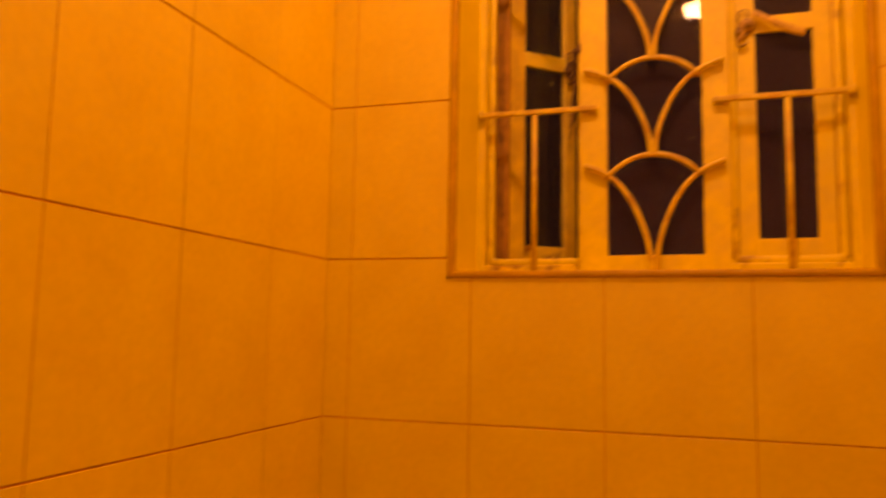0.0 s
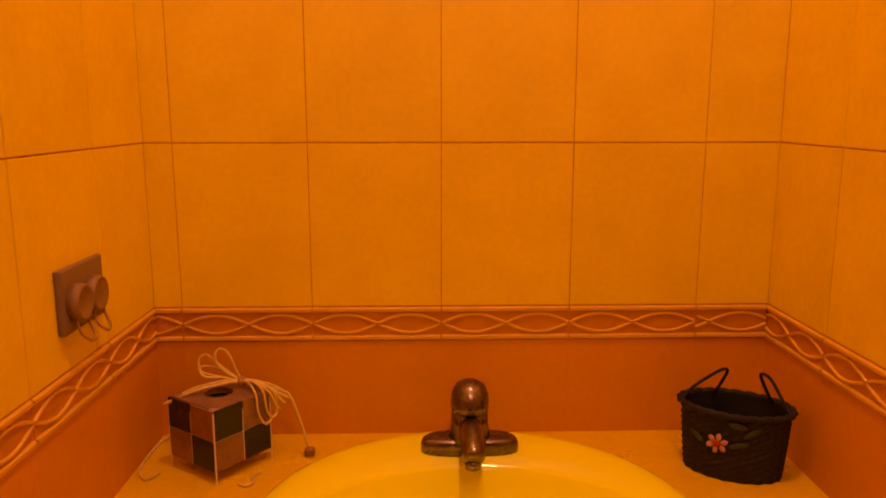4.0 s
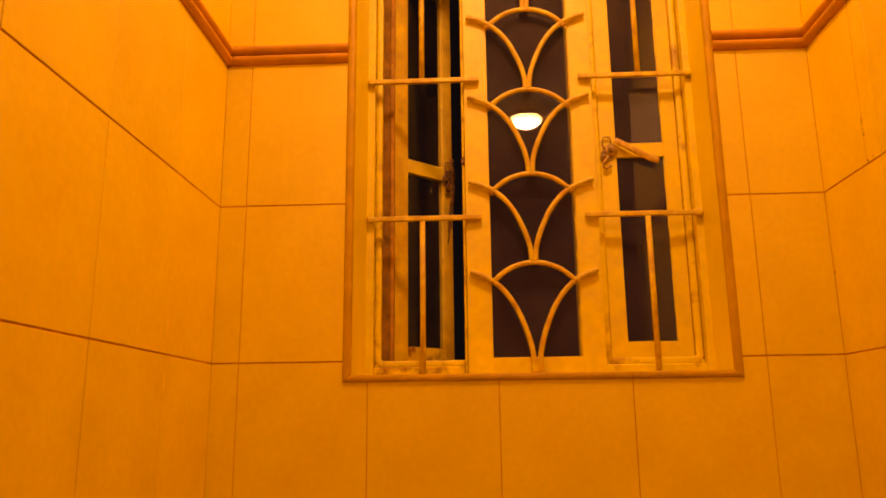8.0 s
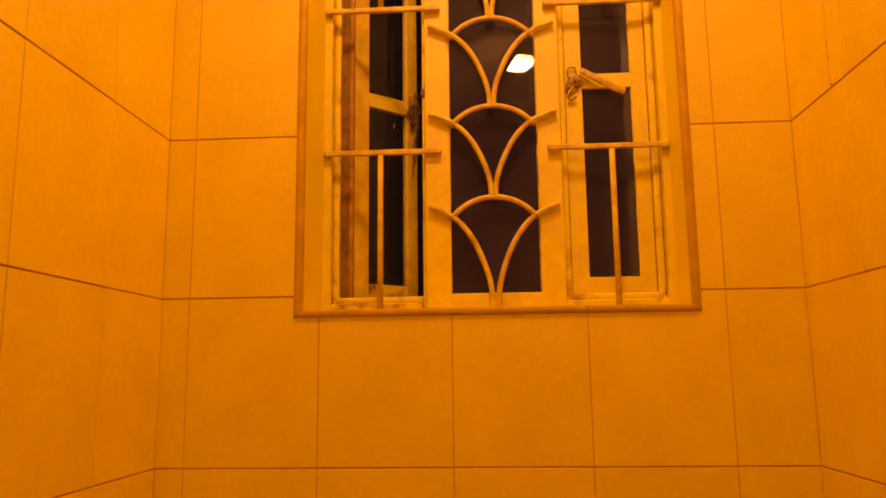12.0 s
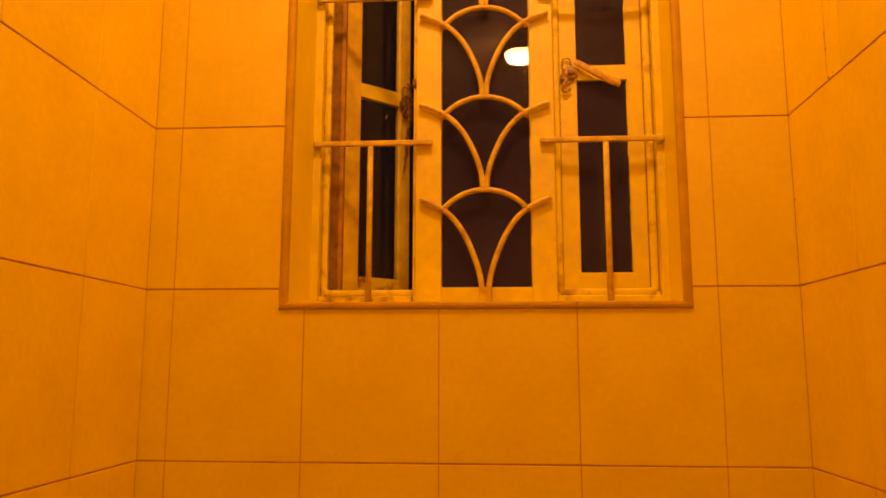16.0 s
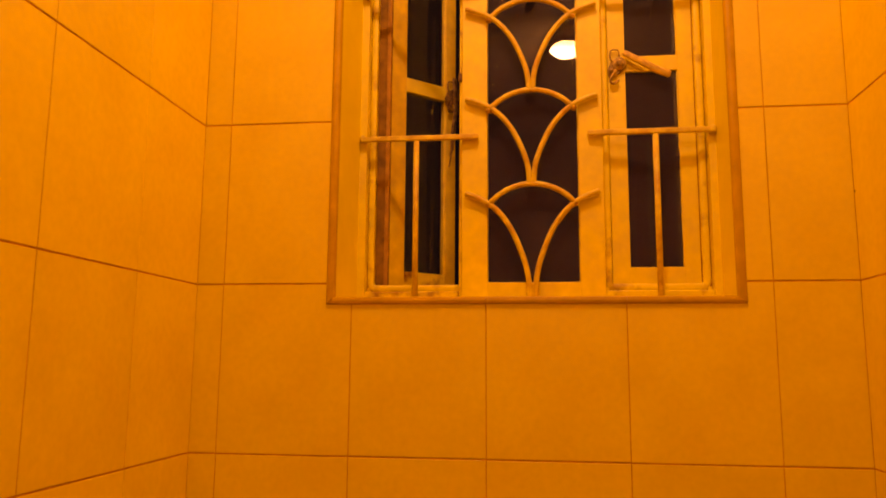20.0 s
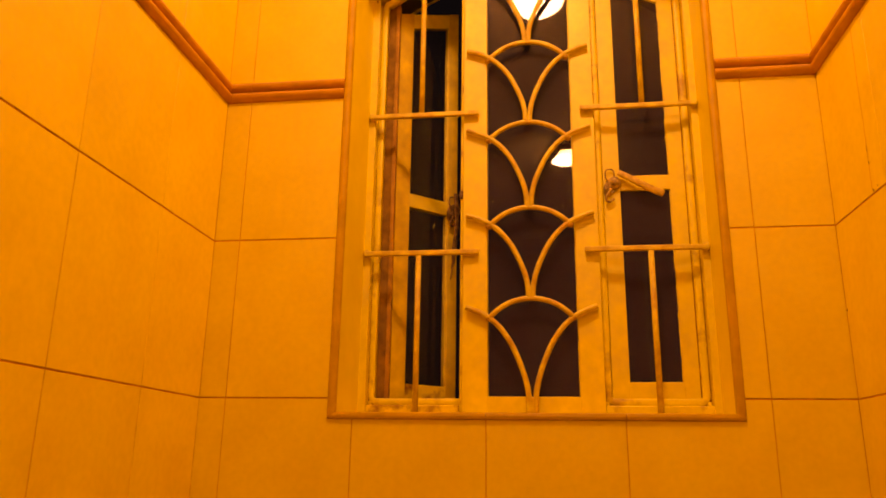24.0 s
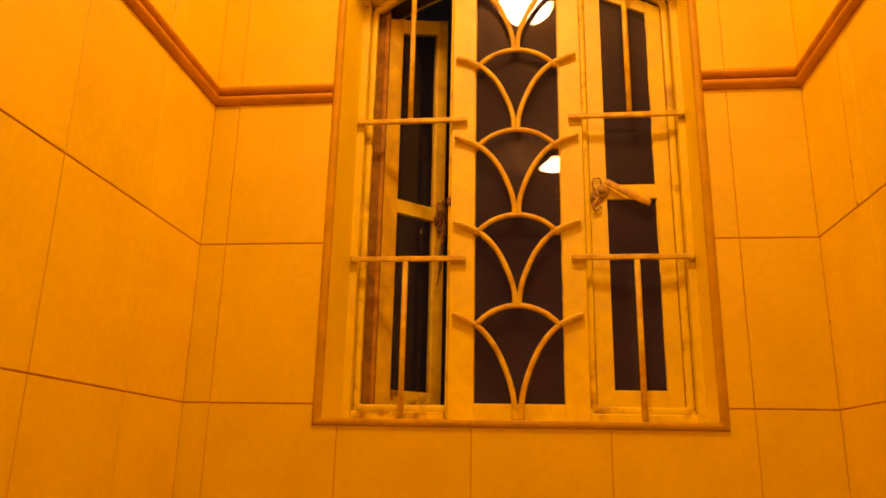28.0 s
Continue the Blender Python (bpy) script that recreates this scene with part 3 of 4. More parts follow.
def casement(name, label, width, place, hinge_left, glass0, glass1):
    """A narrow casement: local x along its width, y its depth, z from the sill up."""
    c = thing(name, label, "window sash", place)
    h_in, h_out, rail_h = (0.807, 0.731, 0.032) if not hinge_left else (0.750, 0.803, 0.032)
    top = lambda x: h_in + (h_out - h_in) * x / width
    glass_top = (lambda x: top(x) - rail_h) if hinge_left else (lambda x: 0.772 - 0.0615 * x / width)
    depth = 0.017 if hinge_left else 0.0105
    for nm, a, b_ in (("stile", 0.0, glass0), ("stile", glass1, width)):
        b = bmesh.new()
        prism(b, [(a, 0.0), (b_, 0.0), (b_, top(b_)), (a, top(a))], 0.0, depth)
        bmesh.ops.bevel(b, geom=b.edges[:], offset=0.0008, segments=1, affect="EDGES")
        part(nm, b, OLD_SHADED_PAINT if hinge_left else PAINT, c)
    for nm, z0, z1 in (("rail", 0.0, 0.034 if hinge_left else 0.0315), ("rail", 0.358, 0.384)):
        b = bmesh.new()
        box(b, glass0 - 0.0006, glass1 + 0.0006, 0.0004, depth - 0.0015, z0, z1, 0.0006, 1)
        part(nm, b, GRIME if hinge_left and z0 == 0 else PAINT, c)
    b = bmesh.new()
    prism(b, [(glass0, glass_top(glass0)), (glass1, glass_top(glass1)), (glass1, top(glass1) - 0.001), (glass0, top(glass0) - 0.001)], 0.0015, depth - 0.0015)
    part("rail", b, PAINT, c)
    for z0, z1 in ((0.036 if hinge_left else 0.0325, 0.357), (0.385, None)):
        b = bmesh.new()
        t0, t1 = (z1, z1) if z1 else (glass_top(glass0), glass_top(glass1))
        prism(b, [(glass0 - 0.003, z0 - 0.003), (glass1 + 0.003, z0 - 0.003), (glass1 + 0.003, t1 + 0.003), (glass0 - 0.003, t0 + 0.003)], 0.005, 0.009)
        ob = part("pane", b, CLEAN_GLASS if hinge_left else SASH_GLASS, c, "dusty dark window glass")
        ob.visible_shadow = False
        for gx, gz in ((glass1 - 0.0003, t1),):
            putty(ob, (gx, z0), (gx, gz), 0.0046)
    return c


right_sash = casement("casement_window", "closed cream painted casement with two dark panes and a corroded latch",
                      0.137, pose(0.5935, 0.1295, ZS + 0.008), False, 0.0285, 0.1122)
left_sash = casement("casement_window", "weathered cream casement swung open outwards into the dark",
                     0.144, pose(0.2200, 0.156, ZS + 0.008, 0, 0, 43), True, 0.0355, 0.1215)


def knob(parent, name, x, z, rad, high, metal, label):
    """A flat rimmed disc with a domed head, standing out of the sash."""
    b = bmesh.new()
    lathe(b, [(0.0, 0.0), (rad, 0.0), (rad * 1.02, high * 0.30), (rad * 0.86, high * 0.42), (rad * 0.62, high * 0.34), (rad * 0.55, high * 0.8), (rad * 0.35, high), (0.0, high * 1.05)], 20)
    bmesh.ops.transform(b, matrix=Matrix.Translation((x, -0.0034, z)) @ Matrix.Rotation(radians(90), 4, "X"), verts=b.verts[:])
    return part(name, b, metal, parent, label, smooth=True)


def latch(parent, x, z, lever, taper, mat, metal):
    """A corroded casement fastener: bent plate, two rimmed pivots, wire ring and strap lever."""
    b = bmesh.new()
    prism(b, [(x - 0.014, z - 0.016), (x - 0.011, z - 0.022), (x - 0.004, z - 0.021), (x + 0.006, z - 0.012), (x + 0.014, z - 0.004), (x + 0.014, z + 0.011),
              (x + 0.004, z + 0.015), (x - 0.008, z + 0.009), (x - 0.014, z - 0.004)], -0.0035, 0.0)
    bmesh.ops.bevel(b, geom=b.edges[:], offset=0.001, segments=1, affect="EDGES")
    plate = part("latch_plate", b, metal, parent, "corroded latch plate")
    knob(plate, "latch_pivot", x + 0.0045, z + 0.002, 0.0112, 0.0085, metal, "round corroded pivot")
    knob(plate, "latch_stud", x - 0.0085, z - 0.010, 0.0062, 0.006, metal, "small corroded stud")
    b = bmesh.new()
    tube(b, smooth_path([(x - 0.002, -0.009, z - 0.010), (x - 0.008, -0.010, z - 0.020), (x - 0.011, -0.009, z - 0.028), (x - 0.006, -0.007, z - 0.033), (x + 0.003, -0.006, z - 0.027)], 5), 0.0022)
    part("latch_hook", b, metal, plate, "curled corroded hook", smooth=True)
    b = bmesh.new()
    line = smooth_path(lever, 6)
    wide = [taper[0] + (taper[1] - taper[0]) * i / (len(line) - 1) for i in range(len(line))]
    wide[-1] *= 0.6
    tube(b, line, 0.0068, 12, flat=0.5, taper=wide)
    part("latch_lever", b, mat, plate, "worn painted lever", smooth=True)
    b = bmesh.new()
    tube(b, [(x - 0.003 + 0.0075 * math.copysign(abs(math.cos(a)) ** 0.7, math.cos(a)), -0.005, z + 0.017 + 0.010 * math.copysign(abs(math.sin(a)) ** 0.7, math.sin(a))) for a in [i * 2 * math.pi / 20 for i in range(20)]], 0.0012, 6, closed=True)
    part("latch_ring", b, metal, plate, "thin wire ring", smooth=True)


bm = bmesh.new()
box(bm, ML0 - 0.0068, ML0 - 0.0005, FY + 0.001, FY + 0.02, ZS + 0.354, ZS + 0.368, 0.0015, 1)
part("strike_plate", bm, TARNISH, window, "small tarnished strike plate")
# light scratch in the lower pane, built as a thin pale speck
bm = bmesh.new()
bmesh.ops.create_icosphere(bm, subdivisions=1, radius=1.0, matrix=Matrix.Translation((0.094, 0.0047, 0.333)) @ Matrix.Rotation(0.2, 4, "Y") @ Matrix.Diagonal((0.0008, 0.0004, 0.006, 1)))
part("pane_speck", bm, PAINT, left_sash, smooth=True)
bm = bmesh.new()
prism(bm, [(0.1438, 0.003), (0.1505, 0.003), (0.1505, 0.795), (0.1438, 0.795)], 0.009, 0.0168)
part("rebate_lip", bm, DIRTY, left_sash, "bare dirty wood on the closing edge")

latch(right_sash, 0.0145, 0.368, [(0.026, -0.010, 0.387), (0.045, -0.012, 0.375), (0.066, -0.012, 0.362), (0.084, -0.010, 0.353), (0.100, -0.008, 0.347)], (0.80, 1.0), LEVER, RUST)
latch(left_sash, 0.1325, 0.368, [(0.1325, -0.012, 0.40), (0.1335, -0.014, 0.34), (0.128, -0.012, 0.29), (0.131, -0.008, 0.262)], (0.75, 0.5), TARNISH, TARNISH)
for ang in (0.0, 0.9, 2.0):            # loose wires hanging from the fastener of the open sash
    bm = bmesh.new()
    tube(bm, smooth_path([(0.130, -0.008, 0.372), (0.127 + 0.006 * math.cos(ang), -0.012, 0.35), (0.131 + 0.004 * math.sin(ang), -0.013, 0.31), (0.126 + 0.005 * math.cos(2 * ang), -0.009, 0.27 - 0.02 * ang)], 5), 0.0011, 6)
    part("wire", bm, TARNISH, left_sash, "thin rusty wire", smooth=True)

# ceramic bead round the opening
bead_frame = thing("window_trim", "flat ochre ceramic edging round the window opening", "trim", Matrix.Identity(4), kind="structure")
BX0, BX1, BZ = 0.1680, 0.7580, BORDER + 0.4770


def trim_strip(b, pts, w, d, first=0.0, last=0.0):
    """A flat strip with eased edges on the wall face along the points in x and z; first and last slant its ends."""
    rings = []
    for i, (x, z) in enumerate(pts):
        a, c = pts[max(i - 1, 0)], pts[min(i + 1, len(pts) - 1)]
        t = Vector((c[0] - a[0], c[1] - a[1])).normalized()
        nx, nz = -t.y, t.x
        cut = first if i == 0 else last if i == len(pts) - 1 else 0.0
        rings.append([b.verts.new((x + nx * w / 2 * c_ + t.x * cut * c_, 0.003 - (d + 0.003) * h_, z + nz * w / 2 * c_ + t.y * cut * c_))
                      for c_, h_ in ((1, 0), (0.90, 0.60), (0.62, 0.90), (0, 1), (-0.62, 0.90), (-0.90, 0.60), (-1, 0))])
    for r0, r1 in zip(rings, rings[1:]):
        for j in range(6):
            b.faces.new((r0[j], r0[j + 1], r1[j + 1], r1[j]))
        b.faces.new((r0[6], r0[0], r1[0], r1[6]))
    b.faces.new(rings[0])
    b.faces.new(rings[-1][::-1])
    return b


BW = 0.0138
BEAD_H = 0.0115
for x0, x1, first, last in ((BX0, 0.4, BW / 2, 0), (0.4, 0.6, 0, 0), (0.6, BX1, 0, -BW / 2)):
    bm = bmesh.new()
    trim_strip(bm, [(x0 + 0.0004, BZ), (x1 - 0.0004, BZ)], BEAD_H, 0.0048, first, last)
    part("bead_strip", bm, WINDOW_BEAD, bead_frame)
for x, turn in ((BX0, -BEAD_H / 2), (BX1, BEAD_H / 2)):
    bm = bmesh.new()
    trim_strip(bm, [(x, BZ + 0.0006), (x, arch(x) - 0.0004)], BW, 0.0040, turn)
    part("bead_strip", bm, WINDOW_BEAD, bead_frame)
bm = bmesh.new()
trim_strip(bm, [(x, arch(min(max(x, WX0), WX1)) + 0.004) for x in np.linspace(BX0, BX1, 25)], BW, 0.0038)
part("bead_strip", bm, WINDOW_BEAD, bead_frame)

# ---- iron grille ----
grille = thing("window_grille", "cream painted iron grille with fan-shaped arcs and straight bars", "window grille", pose(0, 0.1005, BORDER))
BAR = 0.0045
for x0, x1 in ((0.184, 0.381), (0.557, 0.755)):
    for z in (0.754, 1.010):
        bm = bmesh.new()
        box(bm, x0, x1, -0.004, 0.004, z - 0.0043, z + 0.0043, 0.0016, 2)
        part("horizontal_bar", bm, IRON_PAINT, grille)
for x in (0.278, 0.663):
    for z0, z1 in ((0.486, 0.749), (1.015, 1.336 - (x - WXC) ** 2)):
        bm = bmesh.new()
        tube(bm, [(x, 0, z0), (x, 0, (z0 + z1) / 2), (x, 0, z1)], 0.0048, 10)
        part("vertical_bar", bm, IRON_PAINT, grille, smooth=True)
UNIT = 0.1575
bm = bmesh.new()
box(bm, WXC - 0.0085, WXC + 0.0085, -0.003, 0.004, 0.484, 0.512, 0.0015, 2)
part("foot_plate", bm, IRON_PAINT, grille, "flat painted foot of the arcs")
for k in range(5):
    foot = 0.487 if k == 0 else 0.673 + UNIT * (k - 1)
    apex = 0.673 + UNIT * k
    f = (apex - foot) / 0.183
    for s in (-1, 1):
        # upright at the foot, leaning out to the frame
        knots = [(WXC + s * dx, 0, foot + dz * f) for dx, dz in
                 ((0.0060 if k == 0 else 0.0035, 0.0), (0.0058 if k == 0 else 0.0050, 0.028), (0.0125, 0.060), (0.0290, 0.102), (0.0480, 0.132), (0.0685, 0.1515), (0.0880, 0.1620), (0.1070, 0.1690))]
        bm = bmesh.new()
        tube(bm, smooth_path(knots, 4), BAR, 8)
        part("fan_arc", bm, IRON_PAINT, grille, smooth=True)
    rad, half = 0.0876, math.asin(0.0685 / 0.0876)
    pts = [(WXC + rad * math.sin(a), 0.0, apex - rad + rad * math.cos(a)) for a in [half * (i / 8 - 1) for i in range(17)]]
    bm = bmesh.new()
    tube(bm, pts, BAR, 8)
    part("arch_arc", bm, IRON_PAINT, grille, smooth=True)
    for x, z, r in ((WXC, apex, 0.0050), (WXC - 0.0685, apex - rad + rad * math.cos(half), 0.0052), (WXC + 0.0685, apex - rad + rad * math.cos(half), 0.0052)):
        bm = bmesh.new()
        bmesh.ops.create_icosphere(bm, subdivisions=2, radius=1.0, matrix=Matrix.Translation((x, 0.0006, z)) @ Matrix.Diagonal((r * 1.15, r, r, 1)))
        part("weld_bead", bm, WELD, grille, "small rust-stained weld", smooth=True)
for x in (0.189, 0.750):
    for z in (0.754, 1.010):
        bm = bmesh.new()
        tube(bm, smooth_path([(x, 0.0, z), (x, 0.006, z - 0.002), (x, 0.013, z - 0.002)], 4), 0.004, 8)
        part("fixing_pin", bm, IRON_PAINT, grille, smooth=True)

for x in (0.1865, 0.7525):
    for z in (0.754, 1.010):
        bm = bmesh.new()
        bmesh.ops.create_icosphere(bm, subdivisions=2, radius=1.0, matrix=Matrix.Translation((x, 0.003, z + 0.002)) @ Matrix.Diagonal((0.0052, 0.0055, 0.0072, 1)))
        part("weld_lump", bm, IRON_PAINT, grille, smooth=True)

# ---- ceiling lamps ----
def ceiling_lamp(x, y, opal, size):
    lamp = thing("ceiling_lamp", "lit opal dome lamp in a scalloped brass holder", "lamp", pose(x, y, CEIL), group="ceiling lamps")
    b = bmesh.new()
    lathe(b, [(0.0, -0.001), (0.056, -0.001), (0.062, -0.012), (0.064, -0.026), (0.0, -0.027)], 32)
    part("holder", b, BRASS, lamp, "brass holder", smooth=True)
    b = bmesh.new()
    n = 64
    top = [b.verts.new((0.0645 * math.cos(2 * math.pi * i / n), 0.0645 * math.sin(2 * math.pi * i / n), -0.020)) for i in range(n)]
    low = [b.verts.new((0.0735 * math.cos(2 * math.pi * i / n), 0.0735 * math.sin(2 * math.pi * i / n), -0.029 - 0.004 * abs(math.sin(10 * math.pi * i / n)))) for i in range(n)]
    out = [b.verts.new((0.0750 * math.cos(2 * math.pi * i / n), 0.0750 * math.sin(2 * math.pi * i / n), -0.028 - 0.004 * abs(math.sin(10 * math.pi * i / n)))) for i in range(n)]
    up = [b.verts.new((0.0660 * math.cos(2 * math.pi * i / n), 0.0660 * math.sin(2 * math.pi * i / n), -0.019)) for i in range(n)]
    for r0, r1 in ((top, low), (low, out), (out, up), (up, top)):
        for i in range(n):
            b.faces.new((r0[i], r0[(i + 1) % n], r1[(i + 1) % n], r1[i]))
    part("scalloped_rim", b, BRASS, lamp, "scalloped brass rim", smooth=True)
    b = bmesh.new()
    lathe(b, [(0.064, -0.0275), (0.070, -0.031), (0.0705, -0.038), (0.067, -0.048), (0.058, -0.058), (0.042, -0.066), (0.021, -0.071), (0.0, -0.072)], 32)
    part("dome", b, opal, lamp, "glowing opal glass dome", smooth=True)
    lamp.scale = (size, size, size)
    return lamp


ceiling_lamp(0.465, -0.500, OPAL, 1.11)
ceiling_lamp(0.530, -1.670, OPAL_2, 0.96)

# ---- washing place ----
CX, CY, CRX, CRY = 0.438, -0.270, 0.285, 0.266     # basin outline


def ellipse_ring(b, rx, ry, z, n=64, cx=CX, cy=CY):
    return [b.verts.new((cx + rx * math.cos(2 * math.pi * i / n), cy + ry * math.sin(2 * math.pi * i / n), z)) for i in range(n)]


def bridge(b, r0, r1):
    n = len(r0)
    for i in range(n):
        b.faces.new((r0[i], r0[(i + 1) % n], r1[(i + 1) % n], r1[i]))


counter = thing("counter", "cream stone counter built in wall to wall round a basin", "counter", Matrix.Identity(4))
bm = bmesh.new()                        # slab with an oval cut-out
C_FRONT, N = -0.600, 64
for z in (COUNTER, COUNTER - 0.03):
    inner = ellipse_ring(bm, CRX - 0.025, CRY - 0.025, z)
    outer = []
    for i in range(N):
        a = 2 * math.pi * i / N
        dx, dy = math.cos(a), math.sin(a)
        k = min(((XR - 0.0005 - CX) if dx > 0 else (XL + 0.0005 - CX)) / dx if abs(dx) > 1e-6 else 9,
                ((-0.0005 - CY) if dy > 0 else (C_FRONT - CY)) / dy if abs(dy) > 1e-6 else 9)
        outer.append(bm.verts.new((CX + dx * k, CY + dy * k, z)))
    bridge(bm, inner, outer)
    if z == COUNTER:
        top_in, top_out = inner, outer
bridge(bm, top_in, inner)
bridge(bm, top_out, outer)
part("slab", bm, STONE, counter)
for cxx, cyy in ((XL, -0.0005), (XR, -0.0005), (XL, C_FRONT), (XR, C_FRONT)):
    bm = bmesh.new()                    # square corners of the slab
    sx = 1 if cxx < 0.4 else -1
    sy = -1 if cyy > -0.1 else 1
    dx, dy = CX - cxx, CY - cyy
    corner_pts = [(cxx + sx * 0.0005, cyy), (cxx + sx * 0.05, cyy), (cxx + sx * 0.0005, cyy + sy * 0.05)]
    a = [bm.verts.new((q[0], q[1], COUNTER - 0.0005)) for q in corner_pts]
    b_ = [bm.verts.new((q[0], q[1], COUNTER - 0.0295)) for q in corner_pts]
    bm.faces.new(a)
    bm.faces.new(b_[::-1])
    for i in range(3):
        bm.faces.new((a[i], a[(i + 1) % 3], b_[(i + 1) % 3], b_[i]))
    part("slab_corner", bm, STONE, counter)
bm = bmesh.new()
box(bm, XL + 0.001, XR - 0.001, C_FRONT + 0.001, C_FRONT + 0.03, COUNTER - 0.12, COUNTER - 0.0305, 0.004)
part("apron", bm, STONE, counter)

basin = thing("wash_basin", "ivory oval ceramic basin set into the counter", "basin", Matrix.Identity(4))
bm = bmesh.new()
rings = [ellipse_ring(bm, CRX, CRY, COUNTER + 0.001), ellipse_ring(bm, CRX - 0.001, CRY - 0.001, COUNTER + 0.006),
         ellipse_ring(bm, CRX - 0.008, CRY - 0.008, COUNTER + 0.009), ellipse_ring(bm, CRX - 0.02, CRY - 0.02, COUNTER + 0.009)]
BY = CY - 0.035
for rx, ry, z in ((0.245, 0.188, 0.006), (0.238, 0.180, -0.003), (0.224, 0.166, -0.03), (0.19, 0.125, -0.09), (0.13, 0.085, -0.135), (0.05, 0.04, -0.15), (0.022, 0.022, -0.153)):
    rings.append(ellipse_ring(bm, rx, ry, COUNTER + z, cy=BY))
for r0, r1 in zip(rings, rings[1:]):
    bridge(bm, r0, r1)
bm.faces.new(rings[-1])
under = [ellipse_ring(bm, CRX - 0.03, CRY - 0.03, COUNTER - 0.001), ellipse_ring(bm, 0.235, 0.17, COUNTER - 0.05), ellipse_ring(bm, 0.14, 0.1, COUNTER - 0.15), ellipse_ring(bm, 0.03, 0.03, COUNTER - 0.17)]
bridge(bm, rings[0], under[0])
for r0, r1 in zip(under, under[1:]):
    bridge(bm, r0, r1)
bm.faces.new(under[-1])
part("bowl", bm, CERAMIC, basin, smooth=True)
bm = bmesh.new()
lathe(bm, [(0.0, 0.003), (0.012, 0.003), (0.02, 0.002), (0.022, 0.0), (0.022, -0.004)], 24, centre=(CX, BY, COUNTER - 0.152))
part("drain", bm, CHROME, basin, "dull chrome drain", smooth=True)

faucet = thing("faucet", "dull chrome single-lever mixer tap on the basin ledge", "tap", pose(0.4405, -0.078, COUNTER + 0.0045))
bm = bmesh.new()
outline = []
for i in range(40):
    a = 2 * math.pi * i / 40
    c, s = math.cos(a), math.sin(a)
    outline.append((0.073 * math.copysign(abs(c) ** 0.6, c), 0.024 * math.copysign(abs(s) ** 0.8, s)))
prev = None
for k, z in ((1.0, 0.0), (1.0, 0.014), (0.96, 0.021), (0.86, 0.025)):
    ring = [bm.verts.new((x * k, y * k, z)) for x, y in outline]
    if prev:
        bridge(bm, prev, ring)
    else:
        bm.faces.new(ring)
    prev = ring
bm.faces.new(prev)
part("base_plate", bm, CHROME, faucet, smooth=True)
bm = bmesh.new()
lathe(bm, [(0.0, 0.02), (0.032, 0.02), (0.030, 0.03), (0.0275, 0.048), (0.027, 0.0695), (0.0, 0.070)], 28)
part("body", bm, CHROME, faucet, smooth=True)
bm = bmesh.new()
lathe(bm, [(0.0, 0.0685), (0.0255, 0.069), (0.0280, 0.071), (0.0284, 0.080), (0.0270, 0.094), (0.0212, 0.1055), (0.011, 0.1115), (0.0, 0.113)], 28)
for q in bm.verts:
    if q.co.y < 0:
        q.co.y *= 1.35 if q.co.z < 0.093 else 1.15
part("lever", bm, CHROME, faucet, smooth=True)
bm = bmesh.new()
tube(bm, smooth_path([(0, -0.008, 0.044), (0, -0.04, 0.046), (0, -0.070, 0.040), (0, -0.087, 0.031), (0, -0.092, 0.027)], 6), 0.0205, 18, flat=0.8, taper=[1.0] * 19 + [0.97, 0.9, 0.8, 0.66, 0.48, 0.25])
spout = part("spout", bm, CHROME, faucet, smooth=True)
bm = bmesh.new()
lathe(bm, [(0.0, 0.0), (0.011, 0.0), (0.012, 0.012), (0.0, 0.013)], 16, centre=(0, -0.079, 0.012))
part("aerator", bm, CHROME, spout, smooth=True)

